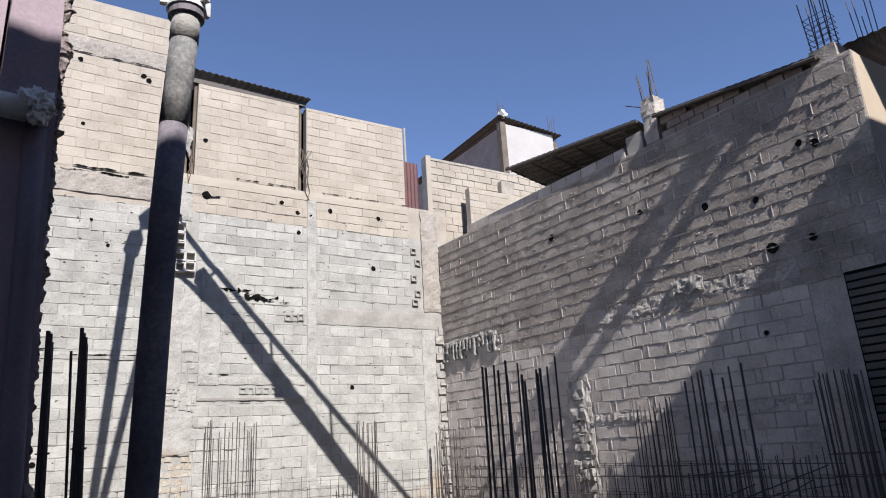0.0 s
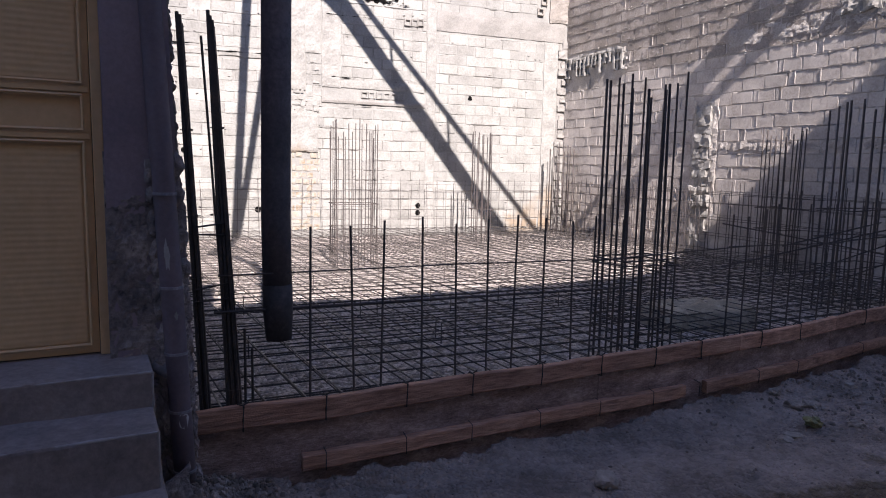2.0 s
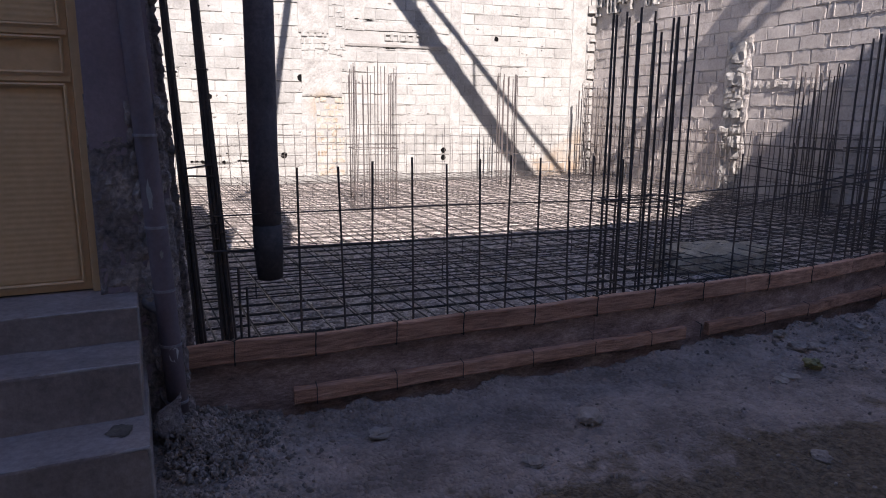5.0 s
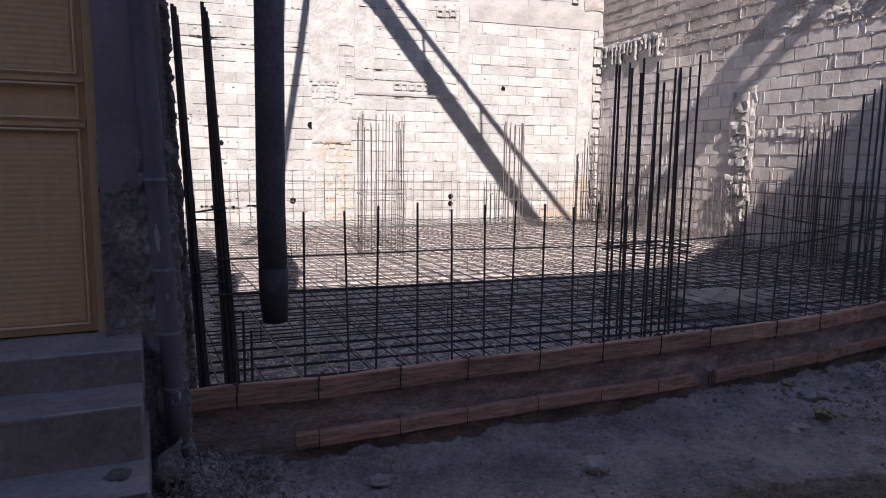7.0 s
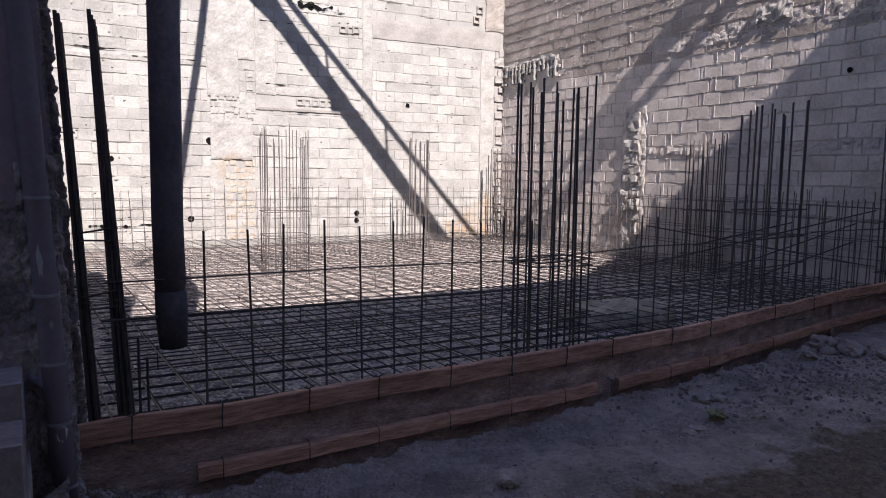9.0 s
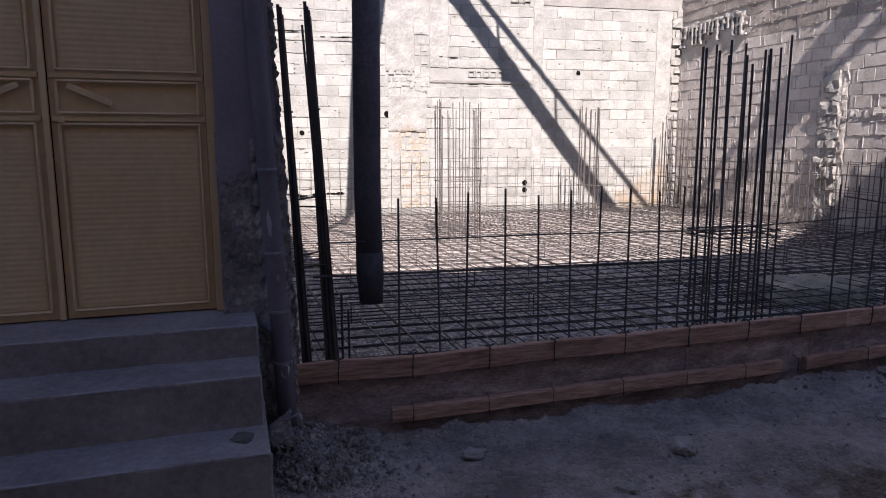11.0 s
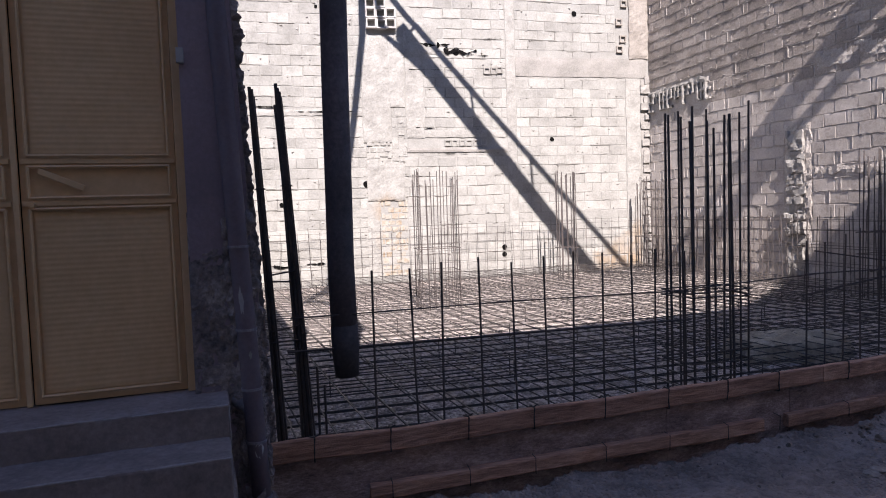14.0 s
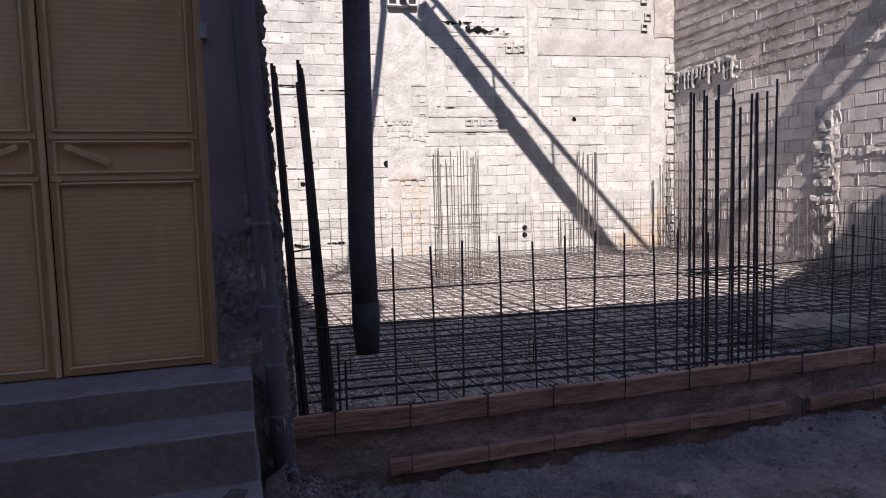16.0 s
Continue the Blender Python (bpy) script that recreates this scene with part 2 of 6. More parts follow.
M_PVC = surface("grey_plastic_pipe", ((0.144, 0.137, 0.153), (0.225, 0.214, 0.234), (0.337, 0.322, 0.329)), 0.7, 40, 5.0, 0.5)
M_PALE_PVC = surface("pale_grey_plastic", ((0.42, 0.41, 0.40), (0.56, 0.55, 0.54), (0.68, 0.67, 0.66)), 0.7, 40, 5.0, 0.5)
M_WHITE = surface("white_block_render", ((0.276, 0.262, 0.252), (0.345, 0.331, 0.321), (0.400, 0.386, 0.376)), 0.9, 50, 1.0, 0.3)
M_BEIGE = surface("beige_facade", ((0.294, 0.238, 0.175), (0.350, 0.287, 0.217), (0.392, 0.326, 0.252)), 0.9, 60, 0.7, 0.2)
# Near-black without gloss: shade inside openings and holes, put into the colour.
M_DARK = surface("shade_black", ((0.005, 0.005, 0.005), (0.007, 0.007, 0.007), (0.010, 0.010, 0.010)), 0.9, 30, 2.0, 0.1)
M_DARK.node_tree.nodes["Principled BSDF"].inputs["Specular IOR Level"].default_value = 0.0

# ---- mesh helpers ----


def bm_box(bm, lo, hi, bevel=0.0, m=None):
    r = bmesh.ops.create_cube(bm, size=1.0)
    vs = r["verts"]
    size = Vector(hi) - Vector(lo)
    mid = (Vector(hi) + Vector(lo)) / 2
    for v in vs:
        v.co = Vector((v.co.x * size.x, v.co.y * size.y, v.co.z * size.z)) + mid
    if bevel:
        es = list({e for v in vs for e in v.link_edges})
        r = bmesh.ops.bevel(bm, geom=es, offset=bevel, segments=2, affect="EDGES", profile=0.6)
        vs = list({v for f in r["faces"] for v in f.verts} | {v for v in vs if v.is_valid})
    if m is not None:
        bmesh.ops.transform(bm, matrix=m, verts=vs)
    return vs


def bm_tube(bm, points, radius, sides=6, caps=True, radii=None):
    """A tube along a list of points."""
    rings = []
    pts = [Vector(p) for p in points]
    for i, p in enumerate(pts):
        d = (pts[min(i + 1, len(pts) - 1)] - pts[max(i - 1, 0)]).normalized()
        up = Vector((0, 0, 1)) if abs(d.z) < 0.9 else Vector((1, 0, 0))
        a = d.cross(up).normalized()
        b = d.cross(a).normalized()
        r = radii[i] if radii else radius
        rings.append([bm.verts.new(p + r * (math.cos(2 * math.pi * k / sides) * a + math.sin(2 * math.pi * k / sides) * b)) for k in range(sides)])
    for r0, r1 in zip(rings, rings[1:]):
        for k in range(sides):
            bm.faces.new((r0[k], r0[(k + 1) % sides], r1[(k + 1) % sides], r1[k]))
    if caps:
        bm.faces.new(rings[0][::-1])
        bm.faces.new(rings[-1])
    return rings


def finish(name, bm, material, smooth=False):
    bmesh.ops.recalc_face_normals(bm, faces=bm.faces)
    me = bpy.data.meshes.new(name)
    bm.to_mesh(me)
    bm.free()
    me.materials.append(material)
    if smooth:
        me.shade_smooth()
        for p in me.polygons:
            if len(p.vertices) > 4:
                p.use_smooth = False
    return new(name, me)


def part(name, bm, material, parent, label="", smooth=False):
    ob = finish(name, bm, material, smooth)
    ob.parent = parent
    if label:
        tagged(ob, label)
    return ob


def empty(name, at=(0, 0, 0)):
    ob = new(name)
    ob.location = at
    return ob


def box(name, lo, hi, material, bevel=0.0, parent=None, label=""):
    bm = bmesh.new()
    bm_box(bm, lo, hi, bevel)
    ob = finish(name, bm, material)
    if parent:
        ob.parent = parent
    if label:
        tagged(ob, label)
    return ob


def roughen(ob, amount, scale, seed=0.0, along=None):
    """Uneven surface: moves the vertices by noise, along one axis or all."""
    for v in ob.data.vertices:
        n = noise.noise_vector(v.co * scale + Vector((seed, seed * 1.7, 0))) * amount
        v.co += n if along is None else Vector(along) * n.x
    return ob


def grid_box(bm, lo, hi, step):
    """A box whose faces are cut into squares of about step."""
    vs = bm_box(bm, lo, hi)
    size = Vector(hi) - Vector(lo)
    faces = list({f for v in vs for f in v.link_faces})
    for axis in range(3):
        n = int(size[axis] / step)
        for i in range(1, n):
            no = Vector((0, 0, 0))
            no[axis] = 1
            co = Vector(lo)
            co[axis] += size[axis] * i / n
            bmesh.ops.bisect_plane(bm, geom=bm.verts[:] + bm.edges[:] + bm.faces[:], plane_co=co, plane_no=no)
    return bm


# ---- plan ----
BACK_Y = 13.31
SLAB_Z = 0.235


def right_x(y):
    return 8.069 - 0.0598 * (y - 13.312)


RIGHT_TURN = math.degrees(math.atan(0.0598))      # the right wall leans off the y axis by this

# ---- ground ----
FRONT = [(-0.01, 3.35), (0.63, 3.39), (1.07, 3.44), (1.5, 3.49), (2.435, 3.58), (3.7, 3.73), (4.55, 3.88), (5.7, 4.14), (6.8, 4.40), (9.0, 4.76)]


def front_y(x):
    """The line of the formwork along the street."""
    for (x0, y0), (x1, y1) in zip(FRONT, FRONT[1:]):
        if x <= x1:
            return y0 + (y1 - y0) * (x - x0) / (x1 - x0)
    return FRONT[-1][1]


def ground_z(x, y):
    """Height of the street: uneven dust that breaks off in a ragged crust just before the boards."""
    p = Vector((x, y, 0))
    z = -0.10 + 0.06 * min(max((0.6 - x) / 0.8, 0.0), 1.0)
    z += 0.026 * noise.noise(p * 1.3) + 0.016 * noise.noise(p * 5.0) + 0.017 * noise.noise(p * 11.0) + 0.012 * noise.noise(p * 24.0) + 0.005 * noise.noise(p * 47.0)
    to_front = front_y(max(x, -0.01)) - y
    z += 0.035 * max(0.0, 1 - abs(to_front - 0.1) / 0.35) * (0.6 + noise.noise(p * 2.5))
    lip = 0.12 + 0.08 * noise.noise(Vector((x * 3.2, 3, 0))) + 0.05 * noise.noise(Vector((x * 9.0, 7, 0))) + 0.022 * noise.noise(Vector((x * 31.0, 5, 0))) - to_front
    if x > 0.45 and lip > 0:
        z -= 0.16 * min(lip / 0.015, 1.0)
    elif x > 0.45:
        z += 0.018 * max(0.0, 1 + lip / 0.10)
    return z


def make_ground():
    xs = np.concatenate([[-150, -80, -40, -20, -12, -8, -5], np.arange(-3.0, 0.4, 0.04), np.arange(0.4, 4.2, 0.018), np.arange(4.2, 6.5, 0.035), np.arange(6.5, 12.0, 0.25), [14, 18, 26, 45, 80, 150]])
    ys = np.concatenate([[-150, -80, -40, -20, -12, -8, -5, -3, -1, 0.5], np.arange(1.2, 3.0, 0.035), np.arange(3.0, 4.1, 0.016), np.arange(4.1, 4.4, 0.035), np.arange(4.4, 14.0, 0.25), [16, 20, 30, 50, 90, 150]])
    verts, faces = [], []
    for y in ys:
        for x in xs:
            p = Vector((x, y, 0))
            z = -0.10
            if -3.2 < x < 12 and 0.5 < y < 4.8:
                z = ground_z(x, y)
            if y > 4.8:
                z = 0.04 + 0.02 * noise.noise(p * 1.5)
            verts.append((x, y, z))
    nx = len(xs)
    for j in range(len(ys) - 1):
        for i in range(nx - 1):
            a = j * nx + i
            faces.append((a, a + 1, a + nx + 1, a + nx))
    me = bpy.data.meshes.new("ground")
    me.from_pydata(verts, [], faces)
    me.materials.append(M_GROUND)
    me.shade_smooth()
    return tagged(new("ground", me), "grey dusty compacted street ground with dirt and rubble", "ground", kind="structure")


ground = make_ground()

# ---- block walls ----
COURSE, BLOCK_L, JOINT = 0.2, 0.405, 0.010


def worn_block(u0, u1, z0, z1, d, rng, tilt):
    """The vertices and faces of one block face: chipped, uneven outline, chamfered rim, open at the back."""
    outline = [(u0 + (u1 - u0) * f, z0) for f in (0.0, 0.28, 0.55, 0.8)] + [(u1, z0), (u1, (z0 + z1) / 2)]
    outline += [(u1 - (u1 - u0) * f, z1) for f in (0.0, 0.22, 0.5, 0.75)] + [(u0, z1), (u0, (z0 + z1) / 2)]
    cu, cz = (u0 + u1) / 2, (z0 + z1) / 2
    back, face = [], []
    for u, z in outline:
        chip = rng.uniform(0.002, 0.010) + (0.016 if rng.random() < 0.10 else 0.0)
        su, sz = (1 if cu > u else -1), (1 if cz > z else -1)
        back.append((u + rng.uniform(-0.003, 0.003), 0.0, z + rng.uniform(-0.003, 0.003)))
        face.append((u + su * chip * (0.9 if u in (u0, u1) else 0.0), d + rng.uniform(-tilt, tilt), z + sz * chip * (0.9 if z in (z0, z1) else 0.0)))
    n = len(outline)
    return back + face, [tuple(range(n, 2 * n))] + [(k, (k + 1) % n, n + (k + 1) % n, n + k) for k in range(n)]


def block_mesh(name, w, h, d, seed, material, tilt=0.003):
    """One block face, proud of the wall. Local x along, y outwards, z up."""
    verts, faces = worn_block(-w / 2, w / 2, 0.0, h, d, random.Random(seed), tilt)
    me = bpy.data.meshes.new(name)
    me.from_pydata(verts, [], faces)
    me.materials.append(material)
    return me


def free_runs(u0, u1, z0, z1, holes):
    runs = [(u0, u1)]
    for a, b, c, d in holes:
        if c < z1 - 0.02 and d > z0 + 0.02:
            runs = [r for x, y in runs for r in ((x, min(y, a)), (max(x, b), y)) if r[1] - r[0] > 0.06]
    return runs


def lay_blocks(parent, place, zones, holes, single, mats, seed, proud=(0.012, 0.024), tilt=0.003):
    """Running bond over zones (u0, u1, z0, z1, key). place: wall to world. single(u, z): a block of its own; the rest is joined by key."""
    rng = random.Random(seed)
    kinds = {}
    joined = {}
    made = 0
    for u0, u1, z0, z1, key in zones:
        k = 0
        z = z0
        while z < z1 - 0.05:
            h = min(COURSE, z1 - z) - JOINT
            for a, b in free_runs(u0, u1, z, z + h, holes):
                start = a - ((a - (k % 2) * BLOCK_L / 2) % BLOCK_L) + rng.uniform(-0.02, 0.02)
                u = start
                while u < b:
                    lo, hi = max(u + rng.uniform(-0.006, 0.008), a), min(u + BLOCK_L - JOINT + (JOINT if rng.random() < 0.30 else rng.uniform(-0.012, 0.004)), b)
                    if hi - lo > 0.05:
                        mid = (lo + hi) / 2
                        d = rng.uniform(*proud)
                        dz = rng.uniform(-0.006, 0.006) + 0.014 * noise.noise(Vector((mid * 0.7, z, seed)))
                        if rng.random() < 0.28:
                            dz -= JOINT
                            h = min(COURSE, z1 - z)
                        else:
                            h = min(COURSE, z1 - z) - rng.choice((0.006, 0.009, 0.013))
                        if single(mid, z) and made < 300:
                            v = rng.randrange(14)
                            if (key, v) not in kinds:
                                kinds[key, v] = block_mesh("block", BLOCK_L - JOINT, COURSE - JOINT, 0.012, seed + v, mats[key][0], tilt)
                            ob = new("block", kinds[key, v])
                            ob.parent = parent
                            ob.matrix_local = place @ pose(mid, 0, z + dz, 0, 0, 0) @ Matrix.Diagonal(((hi - lo) / (BLOCK_L - JOINT), d / 0.012, h / (COURSE - JOINT), 1))
                            made += 1
                        else:
                            me_v, me_f = joined.setdefault(key, ([], []))
                            s = len(me_v)
                            vs, fs = worn_block(lo, hi, z + dz, z + h + dz, d, rng, tilt)
                            me_v += vs
                            me_f += [tuple(s + q for q in f) for f in fs]
                    u += BLOCK_L
            z += COURSE
            k += 1
    for key, (vs, fs) in joined.items():
        me = bpy.data.meshes.new("upper_blocks")
        me.from_pydata(vs, [], fs)
        me.materials.append(mats[key][1])
        ob = new("upper_blocks", me)
        ob.parent = parent
        ob.matrix_local = place
        tagged(ob, kind="stuff")


def ragged_slab(name, parent, place, u0, u1, z0, z1, d, material, step=0.07, rough=0.012, seed=1.0, label=""):
    """A cast band or column on a wall: a sheet with thickness, its face and edges uneven."""
    nu, nz = max(2, int((u1 - u0) / step)), max(2, int((z1 - z0) / step))
    verts, faces = [], []
    for iz in range(nz + 1):
        for iu in range(nu + 1):
            u, z = u0 + (u1 - u0) * iu / nu, z0 + (z1 - z0) * iz / nz
            q = Vector((u * 3 + seed, z * 3, seed))
            du = rough * 1.6 * noise.noise(q * 1.7) if iu in (0, nu) else 0.0
            dz = rough * 1.6 * noise.noise(q * 2.1 + Vector((7, 0, 0))) if iz in (0, nz) else 0.0
            edge = iu in (0, nu) or iz in (0, nz)
            out = d * (0.75 if edge else 1.0) + rough * noise.noise(q * 1.2) + rough * 0.7 * noise.noise(q * 4.1) + rough * 0.5 * noise.noise(q * 9.3)
            verts.append((u + du, max(out, 0.003), z + dz))
    n0 = len(verts)
    w = nu + 1
    for iz in range(nz):
        for iu in range(nu):
            a = iz * w + iu
            faces.append((a, a + 1, a + w + 1, a + w))
    rim = [i for i in range(w)] + [iz * w + nu for iz in range(1, nz + 1)] + [nz * w + iu for iu in range(nu - 1, -1, -1)] + [iz * w for iz in range(nz - 1, 0, -1)]
    for i in rim:
        u, _, z = verts[i]
        verts.append((u, -0.01, z))
    for k in range(len(rim)):
        k2 = (k + 1) % len(rim)
        faces.append((rim[k], n0 + k, n0 + k2, rim[k2]))
    me = bpy.data.meshes.new(name)
    me.from_pydata(verts, [], faces)
    me.materials.append(material)
    ob = new(name, me)
    ob.parent = parent
    ob.matrix_local = place
    if label:
        tagged(ob, label)
    return ob


def cores(parent, place, cells, material_wall, w=0.14, h=0.13, d=0.05):
    """Broken block faces: a frame of thin webs standing proud round each open core."""
    rng = random.Random(5)
    for u, z in cells:
        bm = bmesh.new()
        t = 0.028
        for lo, hi in (((u - w / 2, 0, z), (u - w / 2 + t, d, z + h)), ((u + w / 2 - t, 0, z), (u + w / 2, d, z + h)),
                       ((u - w / 2 + t, 0, z), (u + w / 2 - t, d, z + t)), ((u - w / 2 + t, 0, z + h - t), (u + w / 2 - t, d, z + h))):
            bm_box(bm, lo, (hi[0], hi[1] + rng.uniform(-0.015, 0.01), hi[2]), 0.004)
        ob = part("broken_block", bm, material_wall, parent)
        roughen(ob, 0.006, 14, u)
        ob.matrix_local = place
    

def pits(parent, place, spots, material):
    """Putlog holes: ragged flat faces with a raised lip, hole shade painted near-black."""
    for k, (u, z, r) in enumerate(spots):
        bm = bmesh.new()
        n = 9
        outer, inner = [], []
        for i in range(n):
            a = 2 * math.pi * i / n
            q = 1 + 0.35 * noise.noise(Vector((u * 5 + math.cos(a), z * 5 + math.sin(a), k)))
            outer.append(bm.verts.new((u + r * q * math.cos(a), 0.016, z + r * q * math.sin(a))))
            inner.append(bm.verts.new((u + 0.8 * r * q * math.cos(a), 0.013, z + 0.8 * r * q * math.sin(a))))
        for i in range(n):
            bm.faces.new((outer[i], outer[(i + 1) % n], inner[(i + 1) % n], inner[i]))
        bm.faces.new(inner)
        ob = part("socket", bm, material, parent, "putlog hole, its inside shade painted dark")
        ob.matrix_local = place


# back wall: u = x, outwards = -y
BACK = Matrix(((1, 0, 0, 0), (0, -1, 0, BACK_Y), (0, 0, 1, 0), (0, 0, 0, 1)))
wall_back = tagged(new("wall_back"), "tall whitewashed concrete block wall, cream towards the top", "wall", kind="structure")
for lo, hi, mt in (((-3.2, 0.0), (8.35, 6.4), M_LIMEWASH), ((-3.2, 6.4), (8.35, 7.2), M_CREAM_JOINT), ((-3.2, 7.2), (2.1, 10.65), M_CREAM_JOINT), ((2.36, 7.2), (4.56, 9.3), M_CREAM_JOINT), ((4.74, 7.2), (7.23, 9.28), M_CREAM_JOINT)):
    box("wall_core", (lo[0], BACK_Y, lo[1]), (hi[0], BACK_Y + 0.2, hi[1]), mt, parent=wall_back)
BACK_HOLES = [
    (4.76, 4.98, 0.0, 7.0),        # tie column
    (7.5, 7.86, 0.0, 4.24), (4.98, 8.3, 4.24, 4.66), (7.28, 8.3, 4.66, 7.2),
    (1.74, 2.32, 2.88, 5.0), (1.76, 2.5, 5.0, 6.35), (2.04, 2.6, 0.2, 1.72), (7.86, 8.1, 0.0, 4.24),
    (-3.2, 2.1, 6.5, 6.95), (2.1, 7.28, 7.0, 7.2), (1.63, 2.1, 6.95, 9.35), (2.1, 2.36, 6.2, 7.2),
    (2.62, 4.76, 2.68, 2.98), (-3.2, 1.74, 3.42, 3.56), (2.62, 3.0, 2.98, 4.6), (-3.2, 2.1, 9.4, 9.75),
]
lay_blocks(wall_back, BACK, [(-3.1, 8.06, 0.0, 6.4, "white"), (-3.1, 7.28, 6.4, 7.2, "cream"), (-3.1, 2.09, 7.2, 10.64, "cream"), (2.37, 4.55, 7.2, 9.29, "cream"), (4.75, 7.22, 7.2, 9.27, "cream")],
           BACK_HOLES, lambda u, z: z < 3.4 and u > -0.5, {"white": (M_BLOCK_WHITE, M_BLOCK_WHITE_J), "cream": (M_BLOCK_CREAM, M_BLOCK_CREAM)}, 11, (0.004, 0.012), 0.002)
for u0, u1, z0, z1, d, mt, name, lab in (
        (4.77, 4.97, 0.1, 7.0, 0.018, M_CONCRETE_W, "tie_column", "rough cast concrete tie column"),
        (7.51, 7.85, 0.1, 4.24, 0.02, M_CONCRETE_W, "tie_column", "pale cast concrete tie column"),
        (4.98, 8.02, 4.25, 4.65, 0.02, M_MORTAR, "tie_beam", "whitewashed concrete tie beam"),
        (1.75, 2.30, 2.9, 5.0, 0.03, M_CONCRETE_W, "tie_column", "rough bare concrete column with honeycombing"),
        (1.78, 2.55, 1.72, 2.45, 0.035, M_CONCRETE_W, "mortar_patch", "rough mortar patch"),
        (2.30, 2.60, 3.6, 4.9, 0.03, M_CONCRETE_W, "mortar_patch", "rough mortar patch"),
        (1.76, 2.02, 0.1, 1.72, 0.028, M_CONCRETE_W, "mortar_patch", "rough mortar patch"),
        (7.87, 8.05, 0.1, 4.22, 0.012, M_MORTAR, "toothing", "ragged bright mortar in the wall corner"),
        (2.62, 3.30, 4.66, 5.3, 0.025, M_CONCRETE_W, "mortar_patch", "rough mortar patch"),
        (3.0, 4.72, 2.99, 3.14, 0.022, M_CONCRETE_W, "mortar_patch", "smeared mortar band"),
        (-3.1, 2.1, 6.52, 6.94, 0.03, M_CONCRETE, "tie_beam", "rough ragged concrete beam"),
        (2.1, 7.27, 7.0, 7.2, 0.018, M_PLASTER, "tie_beam", "cream concrete beam"),
        (1.64, 2.09, 6.95, 9.34, 0.02, M_PLASTER, "plaster_column", "smooth cream plastered column"),
        (2.1, 2.36, 6.2, 7.0, 0.02, M_CONCRETE_W, "column_stub", "rough concrete stub"),
        (2.62, 4.76, 2.69, 2.78, 0.03, M_MORTAR, "ledge", "whitewashed mortar ledge"),
        (-3.1, 1.74, 3.43, 3.55, 0.025, M_CONCRETE_W, "ledge", "rough mortar band"),
        (2.63, 2.99, 2.98, 4.6, 0.022, M_CONCRETE_W, "tie_column", "narrow concrete column strip"),
        (-3.1, 2.1, 9.41, 9.74, 0.02, M_CONCRETE, "tie_beam", "rough concrete beam"),
        (7.6, 8.05, 4.66, 7.15, 0.05, M_CONCRETE, "corner_column", "cream concrete corner column")):
    ragged_slab(name, wall_back, BACK, u0, u1, z0, z1, d, mt, step=0.04 if mt is M_CONCRETE_W else 0.07, rough=0.009 if mt is M_CONCRETE_W else 0.018 if mt is M_CONCRETE else 0.006, seed=u0 + z0, label=lab)



def toothing():
    """Broken block ends left sticking out of the corner, course by course."""
    rng = random.Random(61)
    z = 0.12
    k = 0
    while z < 4.2:
        h = rng.uniform(0.10, 0.19)
        u0 = 7.86 + (0.07 if k % 2 else 0.0) + rng.uniform(-0.02, 0.03)
        bm = bmesh.new()
        grid_box(bm, (u0, -0.01, z), (8.06, rng.uniform(0.03, 0.075), z + h), 0.045)
        ob = part("broken_block", bm, M_MORTAR, wall_back)
        for v in ob.data.vertices:
            v.co += noise.noise_vector(v.co * 9) * 0.02 + noise.noise_vector(v.co * 31) * 0.014
        ob.matrix_local = BACK
        z += 0.2 if k % 3 else 0.17
        k += 1


toothing()

# right wall: u runs from the corner towards the street
RIGHT = Matrix.Translation((8.069, 13.312, 0)) @ pose(0, 0, 0, 0, 0, -90 + RIGHT_TURN) @ Matrix(((1, 0, 0, 0), (0, -1, 0, 0), (0, 0, 1, 0), (0, 0, 0, 1)))
wall_right = tagged(new("wall_right"), "grey concrete block wall with squeezed mortar joints, raked by sun", "wall", kind="structure")


def right_box(name, lo, hi, material, bevel=0.0, parent=None, label=""):
    ob = box(name, lo, hi, material, bevel, parent, label)
    ob.matrix_local = RIGHT
    return ob


right_box("wall_core", (-0.2, -0.2, 0.0), (9.63, 0.0, 6.28), M_MORTAR_GREY, parent=wall_right)
RIGHT_HOLES = [(3.86, 4.42, 0.0, 2.62), (0.0, 2.02, 3.3, 3.92), (8.46, 9.65, 0.0, 3.3), (0.0, 0.02, 0, 7)]
lay_blocks(wall_right, RIGHT, [(0.02, 9.62, 0.0, 3.4, "low"), (0.02, 9.62, 3.4, 6.27, "high")], RIGHT_HOLES,
           lambda u, z: z < 3.3 and u > 3.4, {"low": (M_BLOCK_GREY, M_BLOCK_GREY), "high": (M_BLOCK_GREY, M_BLOCK_GREY_J)}, 23, (0.004, 0.010), 0.0012)
ragged_slab("tie_column", wall_right, RIGHT, 3.87, 4.41, 0.1, 2.7, 0.02, M_MORTAR_GREY, 0.04, 0.03, 3.0, "lumpy honeycombed concrete tie column")
ragged_slab("broken_band", wall_right, RIGHT, 0.03, 2.0, 3.83, 3.92, 0.045, M_MORTAR, 0.035, 0.04, 5.0, "broken bond beam with bare block webs")
ragged_slab("broken_ledge", wall_right, RIGHT, 4.5, 8.4, 3.5, 3.76, 0.012, M_MORTAR_GREY, 0.035, 0.02, 9.0, "ragged broken ledge of the old bond beam")
ragged_slab("broken_ledge", wall_right, RIGHT, 6.4, 6.95, 3.66, 3.88, 0.05, M_MORTAR, 0.03, 0.04, 12.0, "pale broken block stump")
